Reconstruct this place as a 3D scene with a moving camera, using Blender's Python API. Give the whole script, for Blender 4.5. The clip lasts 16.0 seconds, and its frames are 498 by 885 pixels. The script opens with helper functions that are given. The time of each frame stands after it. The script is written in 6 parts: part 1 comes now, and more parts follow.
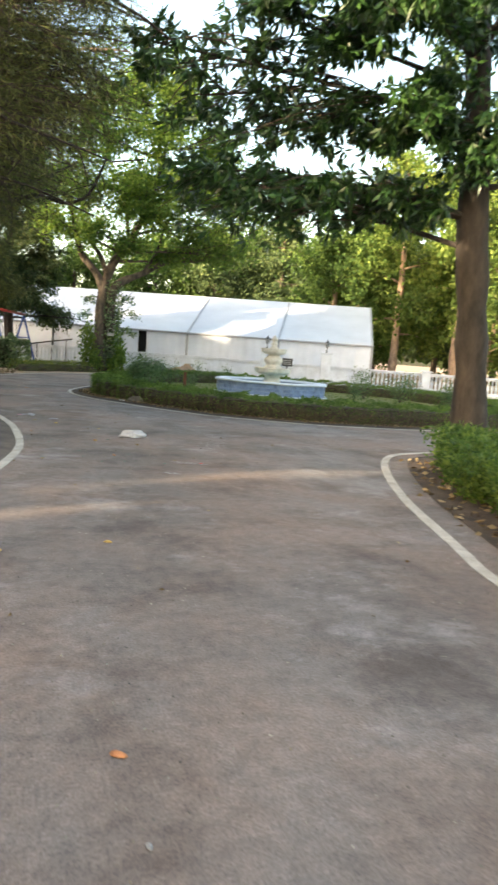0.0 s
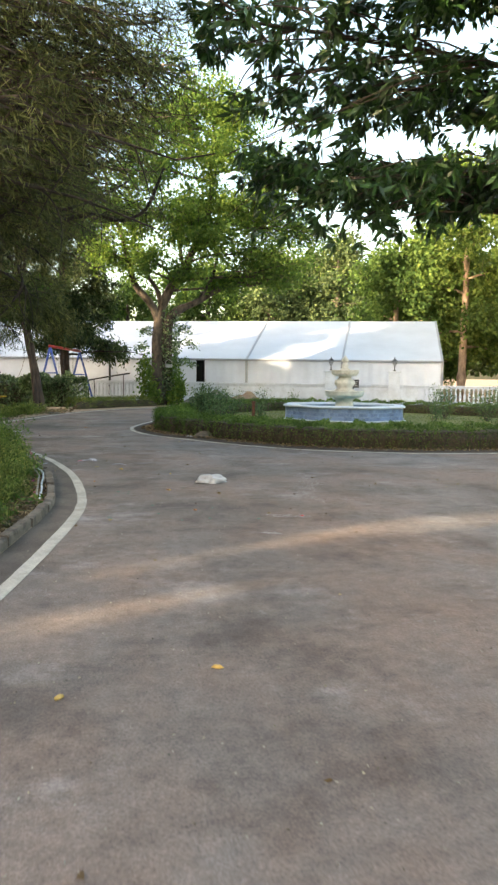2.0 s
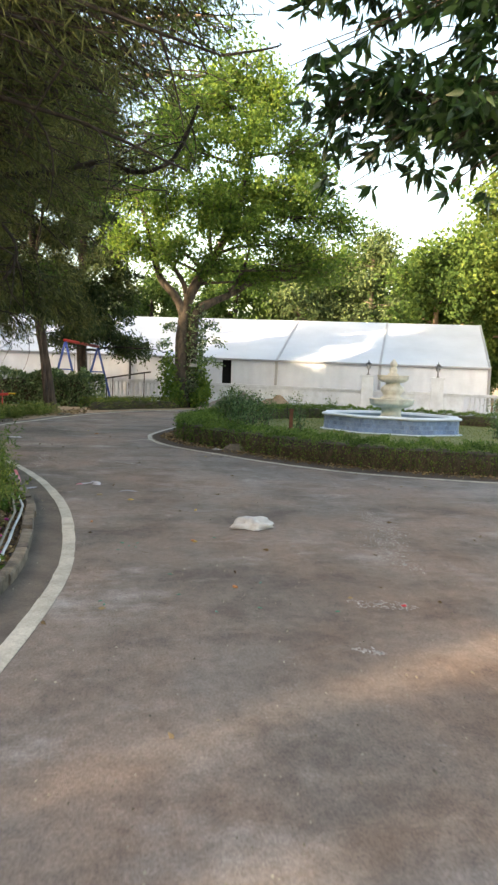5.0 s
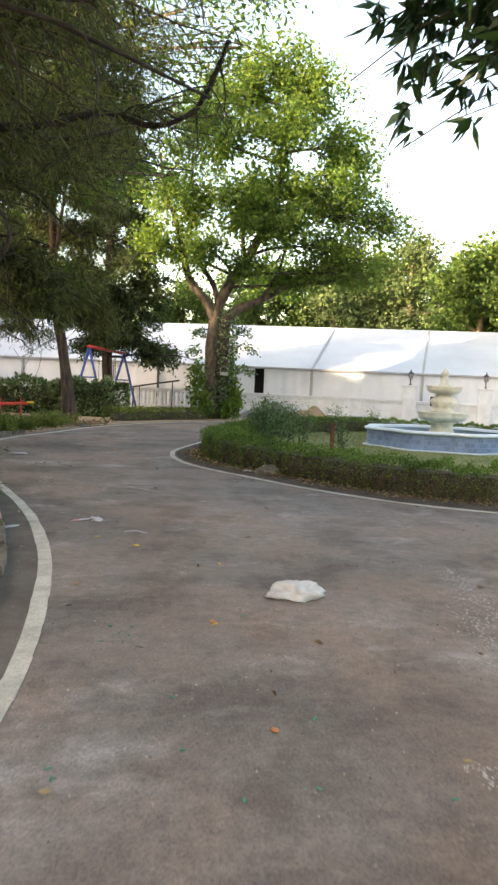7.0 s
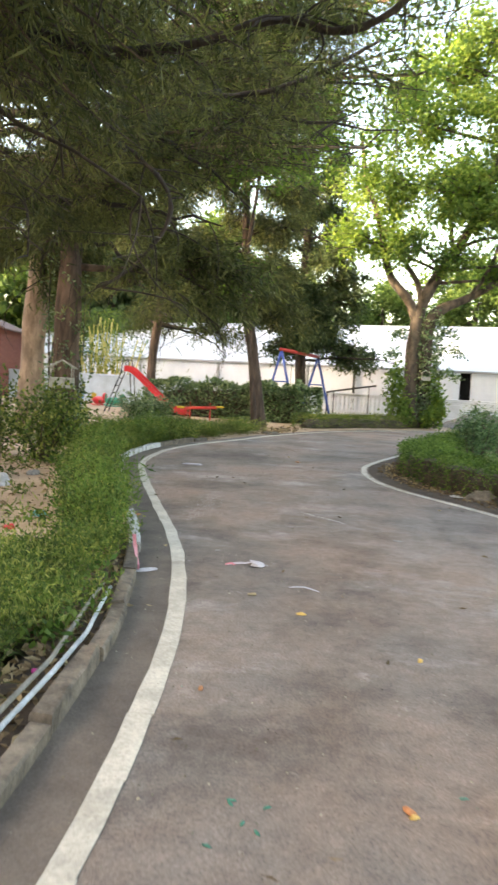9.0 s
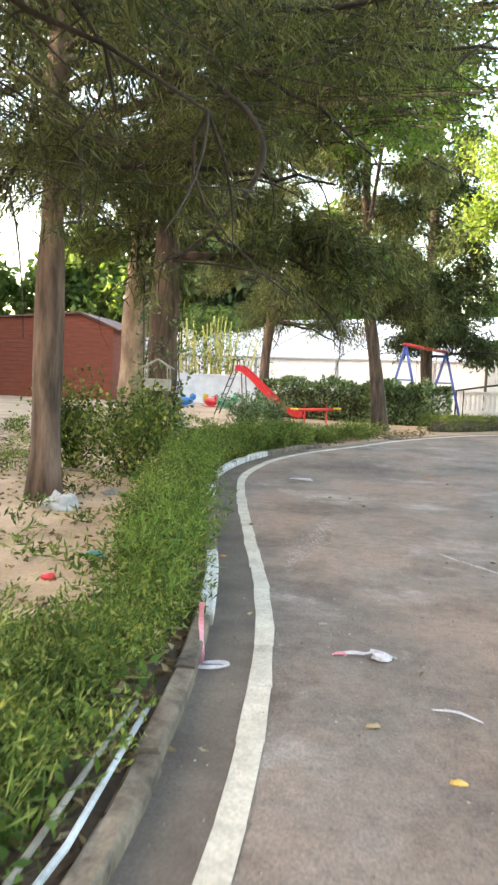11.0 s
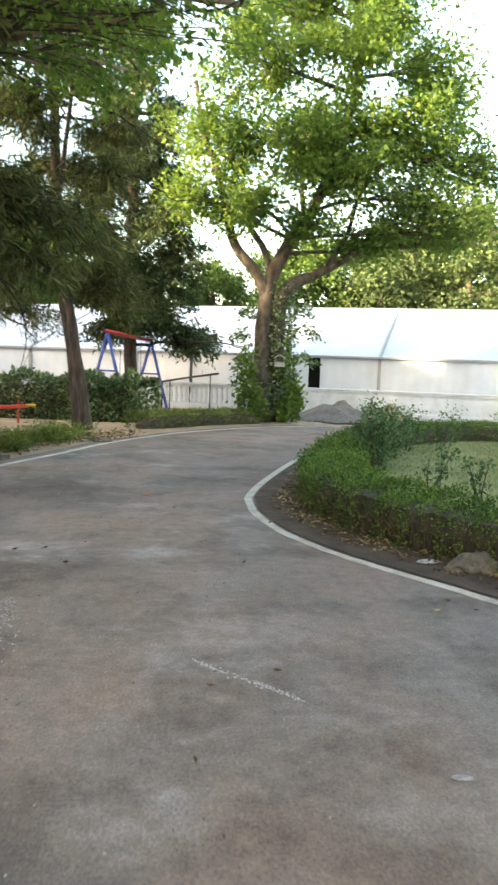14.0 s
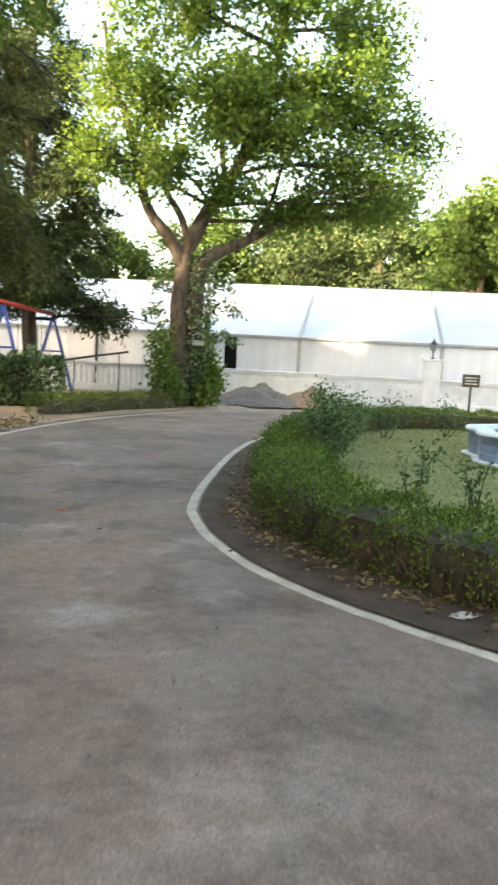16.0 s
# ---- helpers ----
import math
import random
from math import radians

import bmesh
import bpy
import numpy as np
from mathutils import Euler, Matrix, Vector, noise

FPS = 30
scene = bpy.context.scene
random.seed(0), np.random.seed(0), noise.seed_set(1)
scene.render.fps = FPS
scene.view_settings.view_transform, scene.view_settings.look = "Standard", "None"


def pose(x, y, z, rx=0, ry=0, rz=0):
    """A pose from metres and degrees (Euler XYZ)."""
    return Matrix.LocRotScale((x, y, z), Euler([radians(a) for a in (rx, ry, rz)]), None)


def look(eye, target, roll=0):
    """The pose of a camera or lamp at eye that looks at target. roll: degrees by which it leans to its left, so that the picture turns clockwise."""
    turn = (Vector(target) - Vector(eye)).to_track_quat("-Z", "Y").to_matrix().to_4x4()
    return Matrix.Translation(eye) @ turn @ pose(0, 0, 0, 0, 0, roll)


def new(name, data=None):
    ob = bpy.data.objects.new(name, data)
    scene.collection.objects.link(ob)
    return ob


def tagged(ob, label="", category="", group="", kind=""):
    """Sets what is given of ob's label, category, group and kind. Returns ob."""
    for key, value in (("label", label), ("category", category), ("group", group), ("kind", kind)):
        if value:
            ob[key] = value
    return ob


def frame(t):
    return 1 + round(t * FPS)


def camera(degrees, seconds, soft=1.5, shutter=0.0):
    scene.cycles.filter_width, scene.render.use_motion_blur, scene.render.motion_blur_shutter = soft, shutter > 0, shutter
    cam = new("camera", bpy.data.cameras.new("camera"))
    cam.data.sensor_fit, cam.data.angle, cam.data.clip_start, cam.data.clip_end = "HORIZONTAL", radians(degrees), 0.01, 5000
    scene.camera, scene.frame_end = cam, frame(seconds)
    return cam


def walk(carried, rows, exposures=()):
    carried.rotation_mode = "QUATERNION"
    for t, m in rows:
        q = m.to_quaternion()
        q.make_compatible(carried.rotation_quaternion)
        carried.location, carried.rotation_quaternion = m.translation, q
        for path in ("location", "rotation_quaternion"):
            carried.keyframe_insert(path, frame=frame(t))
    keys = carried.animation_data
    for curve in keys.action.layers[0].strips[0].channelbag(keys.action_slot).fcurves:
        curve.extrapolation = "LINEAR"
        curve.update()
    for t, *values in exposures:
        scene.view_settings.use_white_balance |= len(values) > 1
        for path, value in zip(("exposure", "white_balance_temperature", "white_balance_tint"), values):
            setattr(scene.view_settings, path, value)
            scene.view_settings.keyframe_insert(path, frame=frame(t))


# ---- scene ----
EXPO, SKY, SUN = 2.59, 0.15, 2.4
cam = camera(36.9, 16.0, 2.5, 0.5)
PATH = [
    (0, (0.201, 0.428, 1.364), (0.809, 2.318, 1.124), 4.3),
    (0.5, (0.217, 0.849, 1.353), (0.716, 2.769, 1.098), 3.7),
    (1, (0.229, 1.292, 1.359), (0.664, 3.231, 1.123), 2.6),
    (1.5, (0.212, 1.732, 1.359), (0.667, 3.671, 1.178), 0.5),
    (2, (0.212, 2.163, 1.356), (0.673, 4.100, 1.175), 0.8),
    (2.5, (0.215, 2.595, 1.352), (0.644, 4.539, 1.166), 0.6),
    (3, (0.248, 3.033, 1.352), (0.656, 4.982, 1.165), 1.1),
    (3.2, (0.270, 3.212, 1.354), (0.665, 5.164, 1.169), 2.1),
    (5.3, (0.512, 5.048, 1.377), (0.920, 6.998, 1.198), 2.4),
    (5.5, (0.534, 5.227, 1.377), (0.934, 7.178, 1.192), 2.4),
    (6, (0.596, 5.686, 1.383), (0.944, 7.649, 1.218), 2.5),
    (6.5, (0.664, 6.154, 1.387), (1.014, 8.117, 1.229), 2.1),
    (7, (0.771, 6.612, 1.384), (1.096, 8.579, 1.225), 2.8),
    (7.5, (0.849, 7.083, 1.372), (1.106, 9.060, 1.217), 2.7),
    (8, (0.923, 7.539, 1.364), (1.052, 9.526, 1.175), 3.5),
    (8.5, (0.958, 7.980, 1.371), (0.894, 9.971, 1.186), 4.5),
    (9, (0.942, 8.421, 1.373), (0.746, 10.403, 1.201), 3.2),
    (9.5, (0.922, 8.880, 1.374), (0.593, 10.844, 1.190), 3.3),
    (9.7, (0.905, 9.060, 1.372), (0.531, 11.015, 1.182), 3.4),
    (11.8, (0.689, 10.884, 1.385), (0.162, 12.804, 1.199), 2.1),
    (12, (0.673, 11.062, 1.392), (0.176, 12.990, 1.203), 2.7),
    (12.5, (0.630, 11.464, 1.397), (0.321, 13.430, 1.193), 2.5),
    (13, (0.633, 11.858, 1.386), (0.609, 13.849, 1.197), 3.2),
    (13.5, (0.595, 12.264, 1.397), (0.725, 14.252, 1.219), 3.9),
    (14, (0.518, 12.661, 1.406), (0.789, 14.634, 1.220), 2.2),
    (14.5, (0.447, 13.078, 1.403), (0.775, 15.041, 1.209), 2.7),
    (15, (0.381, 13.519, 1.398), (0.696, 15.484, 1.203), 2.8),
    (15.5, (0.364, 13.976, 1.396), (0.750, 15.923, 1.162), 2.9),
    (16, (0.376, 14.451, 1.400), (0.907, 16.365, 1.171), 3.0),
]
walk(cam, [(t, look(eye, target, roll)) for t, eye, target, roll in PATH],
     [(t, EXPO + e, k, tint) for t, e, k, tint in ((0, 0.3, 7630, 8), (3, 0.28, 7680, 8), (5.5, 0.25, 7980, 11), (6.5, 0.33, 8080, 12), (7.5, 0.42, 8080, 12), (9, 1.02, 8130, 12), (9.5, 1.14, 8080, 12), (12, 1.42, 7880, 10), (12.5, 1.32, 7780, 9), (13.5, 0.97, 7680, 8), (14.5, 0.75, 7780, 7), (16, 0.74, 7950, 8))])

# ---- light ----
SUN_AZ, SUN_EL = 246.0, 11.0      # degrees clockwise from +y, and above the horizon
world = bpy.data.worlds.new("sky")
scene.world = world
world.use_nodes = True
wn = world.node_tree.nodes
sky = wn.new("ShaderNodeTexSky")
sky.sky_type, sky.sun_disc = "NISHITA", False
sky.sun_elevation, sky.sun_rotation = radians(SUN_EL), radians(SUN_AZ)
sky.air_density, sky.dust_density, sky.ozone_density = 1.0, 3.5, 1.0
wn["Background"].inputs["Strength"].default_value = SKY
world.node_tree.links.new(sky.outputs[0], wn["Background"].inputs["Color"])
sun = new("sun", bpy.data.lights.new("sun", "SUN"))
sun.data.energy, sun.data.angle, sun.data.color = SUN, radians(0.6), (1.0, 0.85, 0.66)
_az, _el = radians(SUN_AZ), radians(SUN_EL)
SUN_WAY = Vector((math.sin(_az) * math.cos(_el), math.cos(_az) * math.cos(_el), math.sin(_el)))
sun.matrix_world = look((0, 0, 60), Vector((0, 0, 60)) - SUN_WAY)

# ---- materials ----
def nodes_of(name):
    m = bpy.data.materials.new(name)
    m.use_nodes = True
    return m, m.node_tree, m.node_tree.nodes["Principled BSDF"]


def noise_node(nt, scale, detail=4.0, rough=0.6, coord="Object", stretch=None):
    tc = nt.nodes.new("ShaderNodeTexCoord")
    n = nt.nodes.new("ShaderNodeTexNoise")
    n.inputs["Scale"].default_value, n.inputs["Detail"].default_value, n.inputs["Roughness"].default_value = scale, detail, rough
    if stretch:
        mp = nt.nodes.new("ShaderNodeMapping")
        mp.inputs["Scale"].default_value = stretch
        nt.links.new(tc.outputs[coord], mp.inputs[0])
        nt.links.new(mp.outputs[0], n.inputs["Vector"])
    else:
        nt.links.new(tc.outputs[coord], n.inputs["Vector"])
    return n.outputs["Fac"]


def ramp(nt, fac, stops):
    r = nt.nodes.new("ShaderNodeValToRGB")
    while len(r.color_ramp.elements) < len(stops):
        r.color_ramp.elements.new(0.5)
    for e, (p, c) in zip(r.color_ramp.elements, stops):
        e.position, e.color = p, (*c, 1)
    nt.links.new(fac, r.inputs[0])
    return r.outputs[0]


def mix(nt, fac, a, b, mode="MIX"):
    m = nt.nodes.new("ShaderNodeMix")
    m.data_type, m.blend_type = "RGBA", mode
    for sock, v in ((m.inputs[0], fac), (m.inputs[6], a), (m.inputs[7], b)):
        if hasattr(v, "is_linked"):
            nt.links.new(v, sock)
        elif isinstance(v, (int, float)):
            sock.default_value = v
        else:
            sock.default_value = (*v, 1)
    return m.outputs[2]


def bump(nt, bsdf, height, strength, distance=0.01):
    b = nt.nodes.new("ShaderNodeBump")
    b.inputs["Strength"].default_value, b.inputs["Distance"].default_value = strength, distance
    nt.links.new(height, b.inputs["Height"])
    nt.links.new(b.outputs[0], bsdf.inputs["Normal"])


def plain(name, c1, c2, scale=6.0, rough=0.7, metal=0.0, bumps=0.25, fine=60.0, coord="Object", stretch=None, random_amount=0.0, grit=1.0):
    """A surface with two colours mixed by a coarse and a fine noise, and a fine relief."""
    m, nt, b = nodes_of(name)
    coarse, grain = noise_node(nt, scale, 5, 0.6, coord, stretch), noise_node(nt, fine, 3, 0.6, coord, stretch)
    col = ramp(nt, coarse, [(0.32, c1), (0.68, c2)])
    g = ramp(nt, grain, [(0.3, (0.78, 0.78, 0.78)), (0.7, (1.15, 1.15, 1.15))])
    col = mix(nt, grit, col, g, "MULTIPLY")
    if random_amount:
        oi = nt.nodes.new("ShaderNodeObjectInfo")
        v = ramp(nt, oi.outputs["Random"], [(0.0, (1 - random_amount,) * 3), (1.0, (1 + random_amount,) * 3)])
        col = mix(nt, 1.0, col, v, "MULTIPLY")
    nt.links.new(col, b.inputs["Base Color"])
    b.inputs["Roughness"].default_value, b.inputs["Metallic"].default_value = rough, metal
    bump(nt, b, grain, bumps)
    return m


def leafy(name, dark, mid, light, trans=0.35, rough=0.5, coarse=0.35, low=0.64):
    """Leaves: colour by leaf and by clump, with some light let through."""
    m, nt, b = nodes_of(name)
    geo = nt.nodes.new("ShaderNodeNewGeometry")
    col = ramp(nt, geo.outputs["Random Per Island"], [(0.0, dark), (0.55, mid), (1.0, light)])
    clump = ramp(nt, noise_node(nt, coarse, 3, 0.6), [(0.3, (low, low * 1.06, low)), (0.7, (1.25, 1.2, 1.0))])
    col = mix(nt, 1.0, col, clump, "MULTIPLY")
    nt.links.new(col, b.inputs["Base Color"])
    b.inputs["Roughness"].default_value = rough
    b.inputs["Specular IOR Level"].default_value = 0.5 if rough < 0.45 else 0.15
    t = nt.nodes.new("ShaderNodeBsdfTranslucent")
    nt.links.new(mix(nt, 1.0, col, (1.3, 1.35, 0.8), "MULTIPLY"), t.inputs["Color"])
    ms = nt.nodes.new("ShaderNodeMixShader")
    ms.inputs[0].default_value = trans
    nt.links.new(b.outputs[0], ms.inputs[1])
    nt.links.new(t.outputs[0], ms.inputs[2])
    nt.links.new(ms.outputs[0], nt.nodes["Material Output"].inputs["Surface"])
    return m


def asphalt_material():
    m, nt, b = nodes_of("worn_asphalt")
    big = noise_node(nt, 0.40, 8, 0.62)
    col = ramp(nt, big, [(0.34, (0.127, 0.102, 0.089)), (0.5, (0.191, 0.160, 0.142)), (0.64, (0.265, 0.231, 0.210))])
    earth = ramp(nt, noise_node(nt, 0.50, 7, 0.66, stretch=(1.1, 0.8, 1)), [(0.42, (0, 0, 0)), (0.62, (0.85, 0.85, 0.85))])
    col = mix(nt, earth, col, (0.238, 0.166, 0.130))
    dust = ramp(nt, noise_node(nt, 0.85, 9, 0.70, stretch=(0.8, 1.0, 1)), [(0.55, (0, 0, 0)), (0.70, (0.75, 0.75, 0.75))])
    col = mix(nt, dust, col, (0.365, 0.332, 0.316))
    scuff = ramp(nt, noise_node(nt, 3.6, 10, 0.80), [(0.58, (0, 0, 0)), (0.68, (0.75, 0.75, 0.75))])
    patchy = ramp(nt, noise_node(nt, 0.7, 3, 0.5), [(0.48, (0, 0, 0)), (0.60, (1, 1, 1))])
    col = mix(nt, mix(nt, 1.0, scuff, patchy, "MULTIPLY"), col, (0.375, 0.342, 0.326))
    damp = ramp(nt, noise_node(nt, 1.1, 8, 0.68, stretch=(1.1, 1.0, 1)), [(0.36, (0.60, 0.57, 0.56)), (0.52, (1, 1, 1))])
    col = mix(nt, 0.9, col, damp, "MULTIPLY")
    mott = ramp(nt, noise_node(nt, 11, 7, 0.75), [(0.3, (0.72, 0.72, 0.72)), (0.7, (1.24, 1.24, 1.24))])
    col = mix(nt, 0.9, col, mott, "MULTIPLY")
    grain = noise_node(nt, 75, 5, 0.8)
    col = mix(nt, 0.95, col, ramp(nt, grain, [(0.3, (0.5, 0.5, 0.5)), (0.7, (1.5, 1.5, 1.5))]), "MULTIPLY")
    nt.links.new(col, b.inputs["Base Color"])
    b.inputs["Roughness"].default_value = 0.85
    b.inputs["Specular IOR Level"].default_value = 0.25
    bump(nt, b, grain, 0.6, 0.008)
    return m


ASPHALT = asphalt_material()
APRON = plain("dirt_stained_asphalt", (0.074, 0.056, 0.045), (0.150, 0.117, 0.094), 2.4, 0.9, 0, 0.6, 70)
EARTH = plain("dry_earth", (0.290, 0.188, 0.121), (0.484, 0.345, 0.230), 1.2, 0.95, 0, 0.6, 40)
SOIL = plain("dark_leafy_soil", (0.032, 0.021, 0.015), (0.098, 0.066, 0.045), 3.5, 0.95, 0, 0.8, 45)
LAWN = plain("dry_lawn_ground", (0.114, 0.130, 0.036), (0.196, 0.194, 0.068), 1.3, 0.95, 0, 0.6, 50)
LINE = plain("worn_white_line_paint", (0.361, 0.319, 0.268), (0.546, 0.495, 0.422), 5, 0.8, 0, 0.3, 70, random_amount=0.08)
KERB = plain("mossy_concrete_kerb", (0.046, 0.034, 0.025), (0.213, 0.167, 0.127), 7, 0.9, 0, 0.5, 60, random_amount=0.15)
KERBW = plain("flaking_white_kerb_paint", (0.26, 0.245, 0.23), (0.60, 0.59, 0.57), 7, 0.8, 0, 0.4, 60, random_amount=0.1)
TENT = plain("white_pvc_tent_cloth", (0.45, 0.475, 0.52), (0.53, 0.555, 0.60), 0.7, 0.45, 0, 0.02, 12, grit=0.12)
TENTWALL = plain("white_pvc_tent_wall_cloth", (0.54, 0.58, 0.66), (0.64, 0.68, 0.76), 0.9, 0.5, 0, 0.02, 10, grit=0.12)
TENTSEAM = plain("grey_tent_seam", (0.26, 0.27, 0.29), (0.34, 0.35, 0.37), 3, 0.5, 0, 0.05)
DARK = plain("dark_tent_inside", (0.010, 0.010, 0.011), (0.018, 0.018, 0.02), 3, 0.9)
WHITEWALL = plain("whitewashed_masonry", (0.47, 0.51, 0.57), (0.61, 0.66, 0.73), 2.5, 0.85, 0, 0.3, 30, grit=0.5)
STONE = plain("cream_carved_stone", (0.50, 0.45, 0.37), (0.70, 0.66, 0.58), 5, 0.8, 0, 0.35, 50)
BLUETILE = plain("blue_patterned_tile", (0.045, 0.10, 0.25), (0.30, 0.39, 0.55), 38, 0.3, 0, 0.1, 60, random_amount=0.2)
BLUEJOINT = plain("blue_grey_tile_joint", (0.22, 0.28, 0.38), (0.32, 0.38, 0.46), 8, 0.7)
BLUERIM = plain("pale_blue_basin_rim", (0.50, 0.56, 0.62), (0.62, 0.67, 0.72), 6, 0.5, grit=0.3)
WATER = plain("turquoise_pool_paint", (0.05, 0.24, 0.26), (0.08, 0.31, 0.33), 2, 0.15, 0, 0.03, 8, grit=0.2)
BARK_GREY = plain("mottled_plane_bark", (0.016, 0.013, 0.010), (0.128, 0.098, 0.074), 5.5, 0.9, 0, 1.0, 26, stretch=(1, 1, 0.45))
BARK_BROWN = plain("red_brown_ridged_bark", (0.022, 0.015, 0.012), (0.185, 0.122, 0.094), 9, 0.95, 0, 1.0, 30, stretch=(1, 1, 0.14))
BARK_PINK = plain("pale_pinkish_bark", (0.13, 0.085, 0.062), (0.42, 0.29, 0.21), 4.5, 0.9, 0, 0.9, 22, stretch=(1, 1, 0.35))
BARK_DARK = plain("dark_bark", (0.018, 0.013, 0.010), (0.098, 0.066, 0.050), 8, 0.95, 0, 1.0, 30, stretch=(1, 1, 0.22))
BARK_BLACK = plain("near_black_rough_bark", (0.018, 0.014, 0.011), (0.060, 0.046, 0.036), 7, 0.95, 0, 1.0, 30, stretch=(1, 1, 0.3))
LEAF_SHRUB = leafy("dark_green_shrub_leaves", (0.033, 0.072, 0.020), (0.072, 0.132, 0.033), (0.154, 0.215, 0.061), 0.3, 0.5, 1.2)
LEAF_PLANE = leafy("plane_tree_leaves", (0.062, 0.120, 0.036), (0.108, 0.180, 0.050), (0.185, 0.255, 0.065), 0.48, 0.7, 0.28, 0.72)
LEAF_MANGO = leafy("dark_glossy_leaves", (0.014, 0.040, 0.014), (0.025, 0.069, 0.023), (0.057, 0.121, 0.034), 0.25, 0.35)
LEAF_PINE = leafy("dark_needles", (0.052, 0.062, 0.034), (0.104, 0.120, 0.057), (0.202, 0.208, 0.101), 0.38, 0.6, 0.5, 0.5)
LEAF_CEDAR = leafy("dark_cypress_sprays", (0.029, 0.048, 0.026), (0.057, 0.086, 0.044), (0.110, 0.138, 0.068), 0.3, 0.6)
LEAF_FAR = leafy("far_green_leaves", (0.043, 0.084, 0.027), (0.079, 0.137, 0.039), (0.132, 0.192, 0.059), 0.3, 0.8, 0.2)
LEAF_YELLOW = leafy("yellow_green_leaves", (0.059, 0.106, 0.030), (0.108, 0.167, 0.045), (0.173, 0.221, 0.065), 0.32, 0.8, 0.25)
LEAF_DULL = leafy("dull_olive_leaves", (0.043, 0.071, 0.035), (0.077, 0.115, 0.055), (0.117, 0.152, 0.077), 0.25, 0.8, 0.25)
LEAF_HEDGE = leafy("clipped_hedge_leaves", (0.044, 0.088, 0.024), (0.100, 0.173, 0.044), (0.183, 0.262, 0.076), 0.3, 0.6, 1.5, 0.5)
# low clump tone puts the dark hollows between plants into the leaf colour
LEAF_VERGE = leafy("verge_weeds", (0.039, 0.076, 0.023), (0.121, 0.184, 0.048), (0.333, 0.345, 0.127), 0.3, 0.6, 1.7, 0.34)
# the whitish last colour paints glossy glints onto single leaves
LEAF_LAUREL = leafy("laurel_hedge_leaves", (0.035, 0.076, 0.031), (0.088, 0.153, 0.066), (0.295, 0.366, 0.236), 0.2, 0.35, 1.5)
GRASS = leafy("lawn_grass_blades", (0.079, 0.106, 0.033), (0.132, 0.158, 0.050), (0.224, 0.211, 0.092), 0.3, 0.7, 0.8)
DEADLEAF = leafy("fallen_dry_leaves", (0.085, 0.056, 0.036), (0.20, 0.140, 0.092), (0.40, 0.31, 0.215), 0.1, 0.8, 2)
RED = plain("red_painted_steel", (0.42, 0.028, 0.022), (0.55, 0.05, 0.035), 5, 0.4)
REDP = plain("red_plastic", (0.52, 0.02, 0.03), (0.62, 0.035, 0.045), 3, 0.3, 0, 0.02)
BLUE = plain("blue_painted_steel", (0.03, 0.07, 0.30), (0.05, 0.11, 0.40), 5, 0.4)
BLACK = plain("black_painted_iron", (0.012, 0.012, 0.013), (0.03, 0.03, 0.03), 6, 0.5)
PLASTIC_BAG = plain("crumpled_white_plastic", (0.36, 0.35, 0.35), (0.52, 0.51, 0.51), 9, 0.4, 0, 0.15, 30, grit=0.4)


# ---- helpers of this scene ----
def mesh_from(name, verts, faces, material, smooth=False):
    me = bpy.data.meshes.new(name)
    me.from_pydata([tuple(v) for v in verts], [], [tuple(f) for f in faces])
    me.materials.append(material)
    if smooth:
        me.shade_smooth()
    return me


def part(name, bm, material, parent, label="", smooth=False):
    """Links a bmesh as one mesh object under a thing or a part."""
    me = bpy.data.meshes.new(name)
    bm.to_mesh(me)
    bm.free()
    me.materials.append(material)
    if smooth:
        me.shade_smooth()
    ob = new(name, me)
    ob.parent = parent
    return tagged(ob, label)


def mesh_part(name, me, parent, label="", kind=""):
    ob = new(name, me)
    ob.parent = parent
    return tagged(ob, label, kind=kind)


def thing(name, m, label, category, group="", kind=""):
    ob = new(name)
    ob.matrix_world = m
    ob.empty_display_size = 0.2
    return tagged(ob, label, category, group, kind)


def box(bm, x0, x1, y0, y1, z0, z1, bevel=0.0):
    r = bmesh.ops.create_cube(bm, size=1.0, matrix=Matrix.Translation(((x0 + x1) / 2, (y0 + y1) / 2, (z0 + z1) / 2)) @ Matrix.Diagonal((x1 - x0, y1 - y0, z1 - z0, 1)))
    if bevel:
        edges = list({e for v in r["verts"] for e in v.link_edges})
        bmesh.ops.bevel(bm, geom=edges, offset=bevel, segments=2, affect="EDGES", profile=0.5)
    return bm


def lathe(bm, profile, segments=24, centre=(0, 0), wobble=None):
    """Turns (radius, height) pairs round the z axis. wobble(angle) scales the radius."""
    rings = []
    for r, z in profile:
        ring = []
        for i in range(segments):
            a = 2 * math.pi * i / segments
            k = wobble(a, z) if wobble else 1.0
            ring.append(bm.verts.new((centre[0] + r * k * math.cos(a), centre[1] + r * k * math.sin(a), z)))
        rings.append(ring)
    for a, b in zip(rings, rings[1:]):
        for i in range(segments):
            j = (i + 1) % segments
            bm.faces.new((a[i], a[j], b[j], b[i]))
    for ring, flip in ((rings[0], True), (rings[-1], False)):
        try:
            bm.faces.new(ring[::-1] if flip else ring)
        except ValueError:
            pass
    return bm


